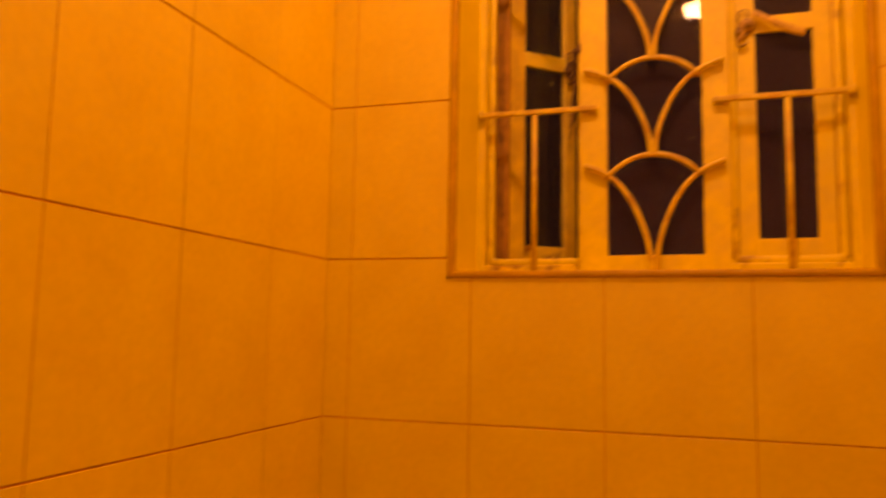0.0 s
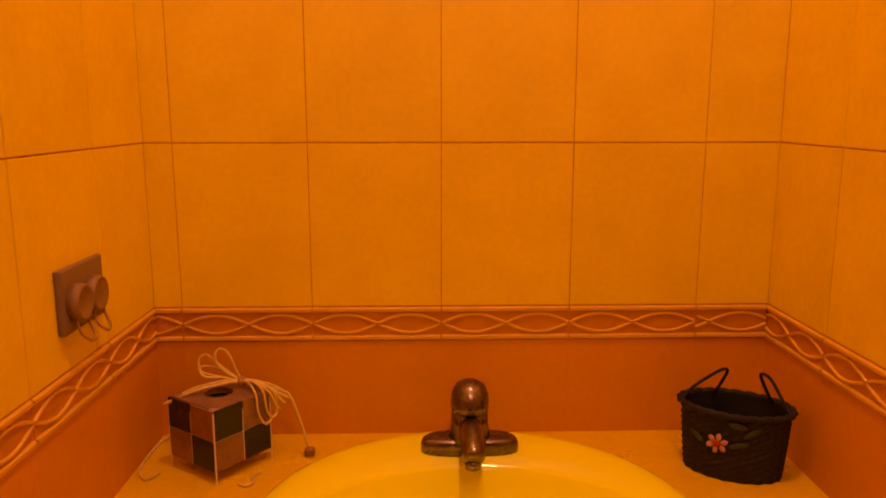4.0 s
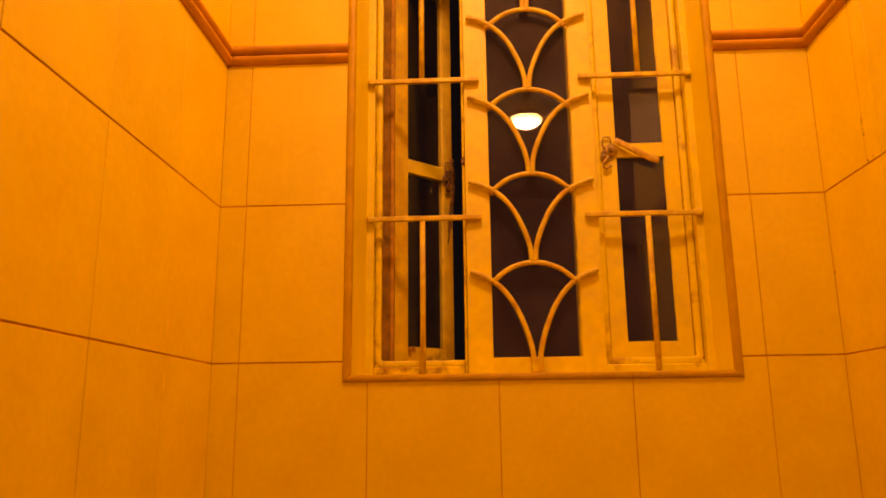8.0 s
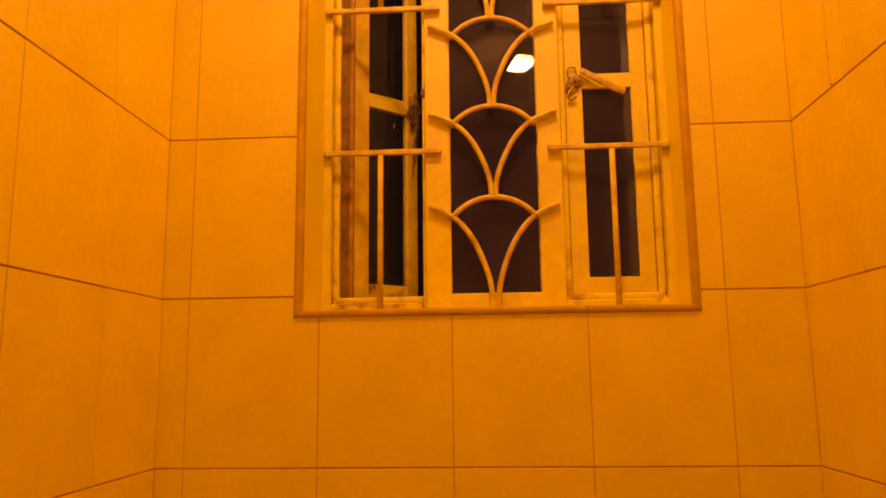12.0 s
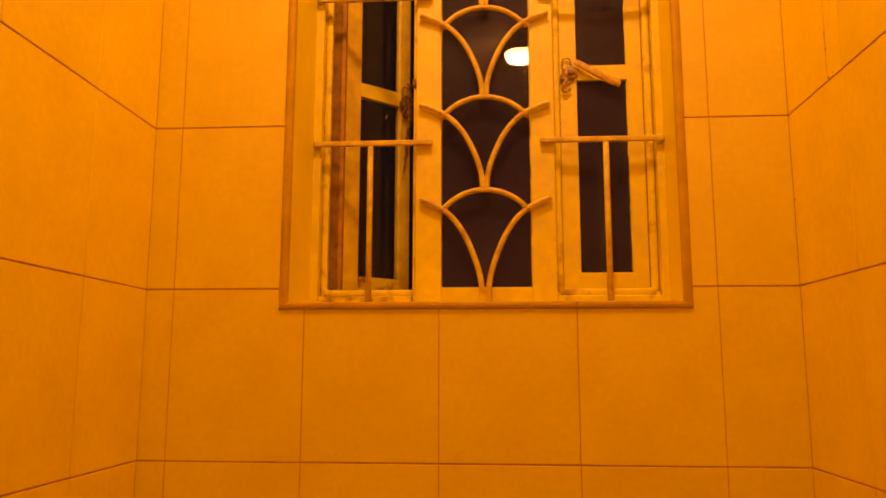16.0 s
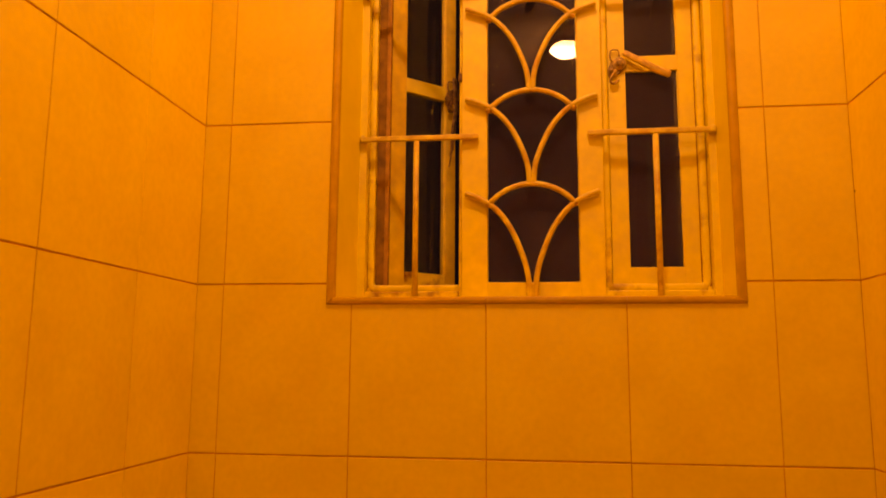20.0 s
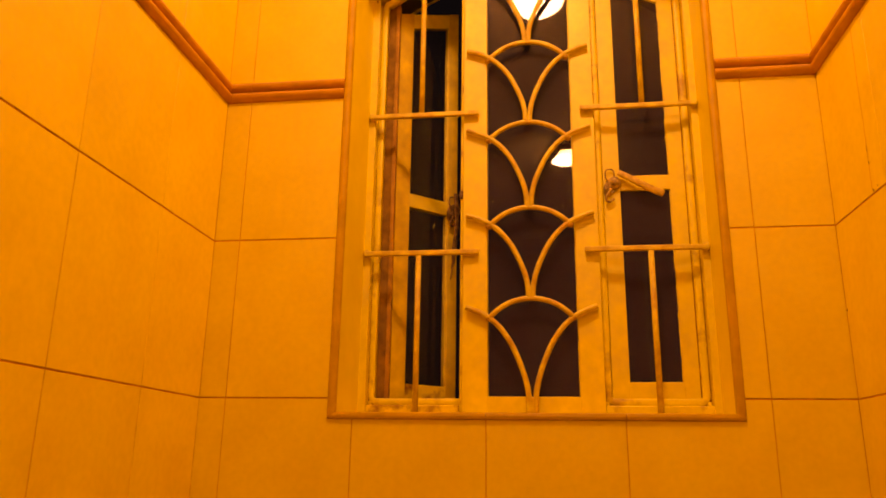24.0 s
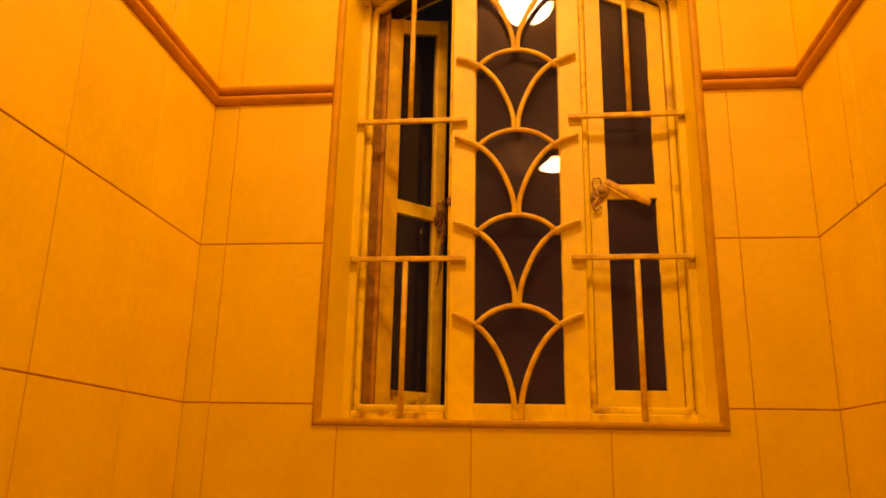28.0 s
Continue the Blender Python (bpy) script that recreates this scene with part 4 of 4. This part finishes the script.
# ---- things on the counter ----
def checker_box(place):
    """A cube of black and silvery squares on four thin feet, tied with raffia."""
    t = thing("checkered_box", "black and silver checkered box tied with a raffia bow", "box", place)
    h, w, z0 = 0.090, 0.0503, 0.018
    b = bmesh.new()
    box(b, -w + 0.0003, w - 0.0003, -w + 0.0003, w - 0.0003, z0, z0 + h - 0.012, 0.001, 1)
    part("body", b, WHITE_LINE, t)
    for f in range(4):
        turn = Matrix.Rotation(f * math.pi / 2, 4, "Z")
        for i in range(2):
            for j in range(2):
                b = bmesh.new()
                x0, zz = -w + 0.0015 + i * (w - 0.0005), z0 + 0.001 + j * (h / 2 - 0.0005)
                box(b, x0, x0 + w - 0.0028, -w - 0.0007, -w + 0.0025, zz, zz + h / 2 - 0.0016, 0.0003, 1)
                bmesh.ops.transform(b, matrix=turn, verts=b.verts[:])
                part("panel", b, BLACK if (i + j) % 2 else SILVER, t)
    for sx in (-1, 1):
        for sy in (-1, 1):
            b = bmesh.new()
            tube(b, [(sx * (w - 0.0006), sy * (w - 0.0006), 0.0), (sx * (w - 0.0006), sy * (w - 0.0006), z0 + h - 0.004)], 0.0013, 6)
            part("foot", b, WHITE_LINE, t)
    b = bmesh.new()
    prev_ = None
    for r_, zz in ((w - 0.001, z0 + h - 0.002), (w - 0.003, z0 + h + 0.001), (0.02, z0 + h + 0.001), (0.02, z0 + h - 0.008)):
        ring_ = []
        for i in range(32):
            a = 2 * math.pi * (i + 0.5) / 32
            c, s = math.cos(a), math.sin(a)
            k = 1 / max(abs(c), abs(s)) if r_ > 0.03 else 1.0
            ring_.append(b.verts.new((r_ * c * k, r_ * s * k, zz)))
        if prev_:
            bridge(b, prev_, ring_)
        prev_ = ring_
    part("lid", b, SILVER, t, "silvery top with a round hole")
    b = bmesh.new()
    lathe(b, [(0.0, 0.0), (0.0195, 0.0)], 24, centre=(0, 0, z0 + h - 0.0095))
    part("hole", b, BLACK, t, "dark round opening")
    return t


cbox = checker_box(pose(0.077, -0.098, COUNTER, 0, 0, -36.9))

raffia = thing("raffia_bow", "natural raffia bow with two loops and trailing ends", "ribbon", pose(0.106, -0.080, COUNTER + 0.119))
for index, knots in enumerate((
    [(0, 0, 0), (-0.008, 0.002, 0.016), (-0.018, 0.004, 0.040), (-0.030, 0.004, 0.048), (-0.037, 0.002, 0.040), (-0.033, 0.0, 0.024), (-0.014, 0.0, 0.008), (0, 0, 0)],
    [(0, 0, 0), (-0.026, 0.004, 0.018), (-0.050, 0.006, 0.038), (-0.061, 0.004, 0.032), (-0.060, 0.0, 0.016), (-0.050, -0.004, 0.008), (-0.026, -0.002, 0.006), (0, 0, 0)],
    [(0, 0, 0), (-0.020, 0.004, 0.012), (-0.046, 0.008, 0.020), (-0.060, 0.004, 0.020), (-0.052, 0.0, 0.012), (0, 0, 0.001)],
    [(0, 0, 0.001), (-0.030, -0.018, 0.0005), (-0.062, -0.032, -0.004), (-0.104, -0.034, -0.022)],
    [(0, 0, 0.001), (0.028, 0.004, -0.010), (0.056, 0.010, -0.020), (0.068, 0.008, -0.028), (0.080, 0.006, -0.060), (0.094, 0.002, -0.106)],
    [(0, 0, 0), (0.024, 0.0, -0.006), (0.050, 0.004, -0.020), (0.066, 0.008, -0.030)],
    [(0, 0, 0.002), (0.026, 0.006, -0.004), (0.048, 0.010, -0.014), (0.062, 0.010, -0.024)],
    [(0, 0, 0), (0.020, -0.012, 0.002), (0.036, -0.024, -0.008), (0.040, -0.026, -0.034), (0.046, -0.020, -0.048), (0.052, -0.012, -0.040), (0.046, -0.012, -0.010), (0.020, -0.006, 0.002), (0, 0, 0)],
    [(0, 0, 0), (0.020, -0.010, 0.002), (0.042, -0.018, -0.010), (0.050, -0.014, -0.030), (0.056, -0.008, -0.042)],
    [(0, 0, 0), (0.022, -0.008, 0.001), (0.046, -0.012, -0.010), (0.056, -0.006, -0.026), (0.062, -0.002, -0.034)],
    [(0, 0, 0), (0.014, -0.014, 0.001), (0.026, -0.030, -0.010), (0.030, -0.034, -0.036), (0.038, -0.030, -0.054), (0.046, -0.022, -0.050)],
    [(0, 0, 0.001), (-0.024, -0.010, 0.003), (-0.056, -0.024, 0.000), (-0.078, -0.030, -0.008)],
    [(-0.118, 0.060, -0.100), (-0.140, 0.058, -0.1165), (-0.1435, 0.029, -0.1165), (-0.1435, -0.019, -0.1165), (-0.137, -0.052, -0.1165), (-0.121, -0.072, -0.1165), (-0.109, -0.052, -0.1165)],
    [(0.010, -0.088, -0.117), (0.022, -0.094, -0.1165), (0.030, -0.084, -0.1165), (0.026, -0.066, -0.1165), (0.034, -0.052, -0.117)],
)):
    bm = bmesh.new()
    tube(bm, smooth_path(knots, 7), 0.0018 if index < 3 else 0.0026, 6, flat=0.6)
    part("strand", bm, RAFFIA, raffia, smooth=True)
bm = bmesh.new()
lathe(bm, [(0.0, -0.007), (0.005, -0.006), (0.007, 0.0), (0.005, 0.006), (0.0, 0.007)], 12)
part("knot", bm, RUST, raffia, "dark tied knot", smooth=True)
bm = bmesh.new()
box(bm, 0.088, 0.103, -0.005, 0.007, -0.1185, -0.106, 0.003)
part("tag", bm, SILVER, raffia, "small clear end piece")

basket = thing("basket", "dark woven basket with two loop handles and a painted flower", "basket", pose(0.815, -0.136, COUNTER, 0, 0, -27))
bm = bmesh.new()
BH, NT, NR = 0.098, 72, 20
rings = []
for j in range(NR + 1):
    z = BH * j / NR
    r = 0.066 + 0.008 * (j / NR) ** 0.8
    ring = []
    for i in range(NT):
        a = 2 * math.pi * i / NT
        w_ = 0.0016 * math.sin(a * 18 + math.pi * (j % 2)) + 0.0008 * math.sin(j * math.pi)
        ring.append(bm.verts.new(((r + w_) * math.cos(a), (r + w_) * 0.66 * math.sin(a), z)))
    rings.append(ring)
for r0, r1 in zip(rings, rings[1:]):
    bridge(bm, r0, r1)
inner = [[bm.verts.new((0.94 * (0.066 + 0.008 * k) * math.cos(2 * math.pi * i / NT), 0.60 * (0.066 + 0.008 * k) * math.sin(2 * math.pi * i / NT), z)) for i in range(NT)]
         for k, z in ((1.0, BH), (0.0, 0.006))]
bridge(bm, rings[-1], inner[0])
bridge(bm, inner[0], inner[1])
bm.faces.new(inner[1])
bm.faces.new(rings[0])
part("body", bm, WICKER, basket)
bm = bmesh.new()
pts = []
for i in range(96):
    a = 2 * math.pi * i / 96
    pts.append(((0.0755 + 0.0015 * math.cos(a * 24)) * math.cos(a), (0.0500 + 0.0015 * math.cos(a * 24)) * math.sin(a), BH + 0.0007 * math.sin(a * 24)))
tube(bm, pts, 0.0044, 8, closed=True)
part("rim", bm, WICKER, basket, "braided dark rim", smooth=True)
for sx in (-1, 1):
    bm = bmesh.new()
    tip = 0.016 if sx < 0 else 0.029
    tube(bm, smooth_path([(sx * 0.072, -0.006, BH - 0.004), (sx * 0.060, 0.006, BH + 0.014), (sx * (tip + 0.013), 0.020, BH + 0.038), (sx * tip, 0.026, BH + 0.041),
                          (sx * (tip + 0.006), 0.030, BH + 0.022), (sx * (tip + 0.019), 0.034, BH - 0.004)], 6), 0.0023, 8)
    part("handle", bm, WICKER, basket, "thin dark loop handle", smooth=True)


def on_basket(ang, z, out=0.0):
    r = 0.066 + 0.008 * (z / BH) ** 0.8 + 0.0025 + out
    return Vector((r * math.cos(ang), r * 0.66 * math.sin(ang), z))


FA, FZ = radians(-104), 0.055
bm = bmesh.new()
bmesh.ops.create_icosphere(bm, subdivisions=2, radius=1.0, matrix=Matrix.Translation(on_basket(FA, FZ)) @ Matrix.Rotation(FA + math.pi / 2, 4, "Z") @ Matrix.Diagonal((0.0058, 0.0028, 0.0058, 1)))
flower = part("flower_heart", bm, PETAL_HEART, basket, "dark red flower heart", smooth=True)
for k in range(6):
    a = 2 * math.pi * (k + 0.3) / 6
    bm = bmesh.new()
    c0 = on_basket(FA + 0.0095 / 0.068 * math.cos(a), FZ + 0.0095 * math.sin(a))
    bmesh.ops.create_icosphere(bm, subdivisions=2, radius=1.0, matrix=Matrix.Translation(c0) @ Matrix.Rotation(FA + math.pi / 2, 4, "Z")
                               @ Matrix.Rotation(-a, 4, "Y") @ Matrix.Diagonal((0.0056, 0.0016, 0.0040, 1)))
    part("petal", bm, PETAL, flower, smooth=True)
for da, dz, tilt in ((-0.42, 0.004, 20), (0.40, 0.002, -15), (0.36, 0.03, 12), (0.62, 0.022, -30)):
    bm = bmesh.new()
    bmesh.ops.create_icosphere(bm, subdivisions=2, radius=1.0, matrix=Matrix.Translation(on_basket(FA + da, FZ + dz)) @ Matrix.Rotation(FA + da + math.pi / 2, 4, "Z")
                               @ Matrix.Rotation(radians(tilt), 4, "Y") @ Matrix.Diagonal((0.014, 0.0015, 0.0045, 1)))
    part("leaf", bm, LEAF, basket, smooth=True)

# ---- power socket on the west wall, facing east ----
socket = thing("power_socket", "taupe wall socket plate with two round plugs and looped cords", "power socket",
               pose(XL, -0.246, BORDER + 0.084, 0, 0, 90))
bm = bmesh.new()
box(bm, -0.060, 0.053, -0.009, 0.0, -0.0385, 0.0385, 0.003)
part("plate", bm, PEWTER, socket)
for sx in (-0.030, 0.014):
    bm = bmesh.new()
    lathe(bm, [(0.0, 0.0), (0.0224, 0.0), (0.0220, 0.011), (0.0205, 0.0140), (0.0185, 0.0146), (0.0178, 0.0138), (0.0, 0.0140)], 28)
    bmesh.ops.transform(bm, matrix=Matrix.Translation((sx, -0.008, -0.004)) @ Matrix.Rotation(radians(90), 4, "X"), verts=bm.verts[:])
    plug = part("plug", bm, PLUG, socket, "round greyish plug", smooth=True)
    bm = bmesh.new()
    tube(bm, smooth_path([(sx - 0.008, -0.014, -0.014), (sx - 0.012, -0.018, -0.036), (sx - 0.004, -0.026, -0.049), (sx + 0.008, -0.026, -0.047), (sx + 0.013, -0.018, -0.03), (sx + 0.01, -0.014, -0.012)], 6), 0.0016, 6)
    part("cord", bm, CORD, plug, "thin looped cord", smooth=True)

# ---- tiles, borders and beads ----
CACHE = {}


def slab_mesh(w, h, c=0.0006, d=TD - 0.0003):
    """A tile with chamfered front edges; its front lies at y = 0."""
    key = ("tile", round(w, 4), round(h, 4), c)
    if key not in CACHE:
        me = bpy.data.meshes.new("tile")
        v = []
        for x0, y, z0 in ((0, d, 0), (0, c, 0), (c, 0, c)):
            v += [(x0, y, z0), (w - x0, y, z0), (w - x0, y, h - z0), (x0, y, h - z0)]
        f = [(8, 9, 10, 11)]
        for a in (0, 4):
            for i in range(4):
                j = (i + 1) % 4
                f.append((a + i, a + j, a + 4 + j, a + 4 + i))
        me.from_pydata(v, [], f)
        CACHE[key] = me
    return CACHE[key]


def put(name, me, mat, parent, m):
    if not me.materials:
        me.materials.append(mat)
    ob = new(name, me)
    ob.parent = parent
    ob.matrix_world = m
    return ob


def border_mesh(length, phase):
    """A piece of relief border: base, two rails and two crossing strands."""
    key = ("border", round(length, 4), round(phase, 4))
    if key in CACHE:
        return CACHE[key]
    h = BORDER - B0 - 0.001
    b = bmesh.new()
    box(b, 0, length, 0.0003, TD - 0.0001, 0, h)

    def ridge(pts, w, d):
        rows = []
        for i, (x, z) in enumerate(pts):
            a, c = pts[max(i - 1, 0)], pts[min(i + 1, len(pts) - 1)]
            t = Vector((c[0] - a[0], c[1] - a[1])).normalized()
            rows.append([b.verts.new((min(max(x - t.y * w * s, 0), length), y, z + t.x * w * s)) for s, y in ((-1, 0.0005), (-0.5, -d), (0.5, -d), (1, 0.0005))])
        faces = []
        for r0, r1 in zip(rows, rows[1:]):
            for j in range(3):
                faces.append(b.faces.new((r0[j], r0[j + 1], r1[j + 1], r1[j])))
        return faces

    faces = ridge([(0.0003, 0.0045), (length - 0.0003, 0.0045)], 0.0042, 0.0035)
    faces += ridge([(0.0003, h - 0.0045), (length - 0.0003, h - 0.0045)], 0.0042, 0.0035)
    n = max(int(length / 0.007), 4)
    for s in (-1, 1):
        pts = [(x, h / 2 + s * 0.0146 * math.sin(math.pi * (x + phase) / 0.1)) for x in [0.0003 + (length - 0.0006) * i / n for i in range(n + 1)]]
        faces += ridge(pts, 0.0025, 0.0025)
    for f in faces:
        f.material_index = 1
    bmesh.ops.recalc_face_normals(b, faces=b.faces[:])
    me = bpy.data.meshes.new("border_tile")
    b.to_mesh(me)
    b.free()
    me.materials.append(BORDER_MAT)
    me.materials.append(BORDER_HIGH)
    CACHE[key] = me
    return me


def bead_mesh(length):
    key = ("bead", round(length, 4))
    if key in CACHE:
        return CACHE[key]
    v, f = [], []
    for base, half in ((0.0002, 0.0085), (0.0178, 0.0085)):
        k0 = len(v)
        for x in (0.0, length):
            for j in range(9):
                a = math.pi * j / 8
                v.append((x, 0.003 - 0.013 * math.sin(a), base + half - half * math.cos(a)))
        for j in range(8):
            f.append((k0 + j, k0 + j + 1, k0 + 9 + j + 1, k0 + 9 + j))
        f.append(tuple(range(k0, k0 + 9)))
        f.append(tuple(range(k0 + 17, k0 + 8, -1)))
    me = bpy.data.meshes.new("bead_strip")
    me.from_pydata(v, [], f)
    CACHE[key] = me
    return me


GAP, GAP_V = 0.0024, 0.0012
ROWS_HIGH = [BORDER, R1, R2, R3, TRIM0]
ROWS_TOP = [TRIM1, TRIM1 + 0.251, TRIM1 + 0.502, CEIL]
ROWS_LOW = [B0]
while ROWS_LOW[-1] > 0.02:
    ROWS_LOW.append(max(ROWS_LOW[-1] - 0.251, 0.0))
ROWS_LOW = ROWS_LOW[::-1]


def notched(x0, x1, z0, z1):
    """The rectangles that the window opening leaves of a tile."""
    a, b = BX0, BX1
    if x1 <= a or x0 >= b or z1 <= BZ or z0 >= ARCH_TOP + 0.02:
        return [(x0, x1, z0, z1)]
    out = []
    if x0 < a:
        out.append((x0, a, z0, z1))
    if x1 > b:
        out.append((b, x1, z0, z1))
    if z0 < BZ:
        out.append((max(x0, a), min(x1, b), z0, BZ))
    return out


def corner_tile_mesh(w, h, notch_w, notch_h, left):
    """A tile with a rectangular notch cut from one top corner."""
    g = GAP_V
    poly = [(0, 0), (w, 0), (w, h), (notch_w, h), (notch_w, h - notch_h), (0, h - notch_h)] if left else \
        [(0, 0), (w, 0), (w, h - notch_h), (w - notch_w, h - notch_h), (w - notch_w, h), (0, h)]
    b = bmesh.new()
    prism(b, poly, 0.0, TD - 0.0004)
    bmesh.ops.recalc_face_normals(b, faces=b.faces[:])
    me = bpy.data.meshes.new("tile")
    b.to_mesh(me)
    b.free()
    return me


def arch_tile_mesh(x0, x1, z0, z1):
    """A tile cut along the bead round the window's arched head."""
    b = bmesh.new()
    xs = sorted([x0 + (x1 - x0) * i / 8 for i in range(9)] + [x for x in (BX0, BX1) if x0 < x < x1])
    for xa, xb in zip(xs, xs[1:]):
        inside = BX0 < (xa + xb) / 2 < BX1
        la = arch(min(max(xa, WX0), WX1)) + 0.004 if inside else z0
        lb = arch(min(max(xb, WX0), WX1)) + 0.004 if inside else z0
        la, lb = max(la, z0), max(lb, z0)
        if la < z1 and lb < z1:
            prism(b, [(xa, la), (xb, lb), (xb, z1), (xa, z1)], 0.0, TD - 0.0004)
    bmesh.ops.recalc_face_normals(b, faces=b.faces[:])
    me = bpy.data.meshes.new("tile")
    b.to_mesh(me)
    b.free()
    return me


def lay_wall(wall, m, joints, window_cut=False):
    """Tiles, border and bead on one wall; joints run along the wall, m sets the wall's frame."""
    for rows, mat in ((ROWS_HIGH, TILE), (ROWS_TOP, TILE), (ROWS_LOW, LOW_TILE)):
        for z0, z1 in zip(rows, rows[1:]):
            for x0, x1 in zip(joints, joints[1:]):
                if window_cut and z0 < BZ < z1 and (x0 < BX0 < x1 or x0 < BX1 < x1):
                    left = x0 < BX1 < x1 and not x0 < BX0 < x1
                    cut = BX1 - x0 if left else x1 - BX0
                    put("tile", corner_tile_mesh(x1 - x0 - GAP_V, z1 - z0 - GAP, cut, z1 - BZ, left), mat, wall,
                        m @ Matrix.Translation((x0 + GAP_V / 2, 0, z0 + GAP / 2)))
                    continue
                if window_cut and z1 > WZ + 0.75 and z0 < ARCH_TOP + 0.02 and x1 > BX0 and x0 < BX1:
                    put("tile", arch_tile_mesh(x0 + GAP_V / 2, x1 - GAP_V / 2, z0 + GAP / 2, z1 - GAP / 2), mat, wall, m)
                    continue
                for a, b, c, d in (notched(x0, x1, z0, z1) if window_cut else [(x0, x1, z0, z1)]):
                    if b - a < 0.006 or d - c < 0.006:
                        continue
                    tip = (random.uniform(-1, 1) * 0.0004, random.uniform(-1, 1) * 0.0004)
                    name = "tile"
                    gv = GAP_V / 2 if mat == TILE else 0.00005
                    ga = 0.0 if a == joints[0] else gv
                    gb = 0.0 if b == joints[-1] else gv
                    gh = GAP if mat == TILE else 0.0006
                    me = slab_mesh(b - a - ga - gb, d - c - gh, 0.0006 if mat == TILE else 0.00015)
                    if me.materials and me.materials[0] != mat:
                        me = me.copy()
                        me.materials[0] = mat
                    put(name, me, mat, wall, m @ Matrix.Translation((a + ga, tip[0] * 0.5, c + gh / 2)))
    for x0, x1 in zip(joints, joints[1:]):
        put("border_tile", border_mesh(x1 - x0 - 0.0018, 0.0 if abs(x1 - x0 - 0.2) < 0.002 else (0.2 - (x1 - x0) if x0 == joints[0] else (0.079 if window_cut else 0.0))),
            BORDER_MAT, wall, m @ Matrix.Translation((x0 + 0.0009, 0, B0 + 0.0005)))
        spans = [(x0, x1)]
        if window_cut:
            spans = [(a, b) for a, b in ((x0, min(x1, BX0 - BW / 2 + 0.002)), (max(x0, BX1 + BW / 2 - 0.002), x1)) if b - a > 0.004]
        for a, b in spans:
            put("bead_strip", bead_mesh(b - a - 0.0006), BEAD, wall, m @ Matrix.Translation((a + 0.0003, 0, TRIM0 + 0.0003)))


lay_wall(wall_north, Matrix.Identity(4), [XL, 0.0, 0.2, 0.4, 0.6, 0.8, XR], True)
side = [0.0] + [0.175 + 0.2 * k for k in range(5)] + [-Y_NICHE]
lay_wall(wall_west, pose(XL, 0, 0, 0, 0, 90), [-s for s in side[::-1]])
lay_wall(wall_east, pose(XR, 0, 0, 0, 0, -90), side)

crack = thing("wall_crack", "hairline crack with dark chips in the cream wall tiles", "crack", pose(XR, 0, BORDER, 0, 0, -90), kind="structure")
bm = bmesh.new()
pts = [(0.136 + 0.0006 * math.sin(31 * k) + 0.00012 * k, -0.0002, 0.757 + 0.008 * k) for k in range(31)]
tube(bm, pts, 0.00035, 4, flat=0.6)
part("crack_line", bm, GROUT, crack, "thin brown crack line")
for y_, z_, sx, sz in ((0.136, 0.817, 0.0009, 0.0055), (0.1368, 0.797, 0.001, 0.0022), (0.1355, 0.806, 0.0007, 0.0012), (0.139, 0.758, 0.0016, 0.0016), (0.003, 0.627, 0.0014, 0.0018), (0.152, 0.760, 0.0008, 0.001)):
    bm = bmesh.new()
    bmesh.ops.create_icosphere(bm, subdivisions=2, radius=1.0, matrix=Matrix.Translation((y_, 0.0, z_)) @ Matrix.Diagonal((sx, 0.0006, sz, 1)))
    part("chip", bm, TARNISH, crack, "small dark chip", smooth=True)
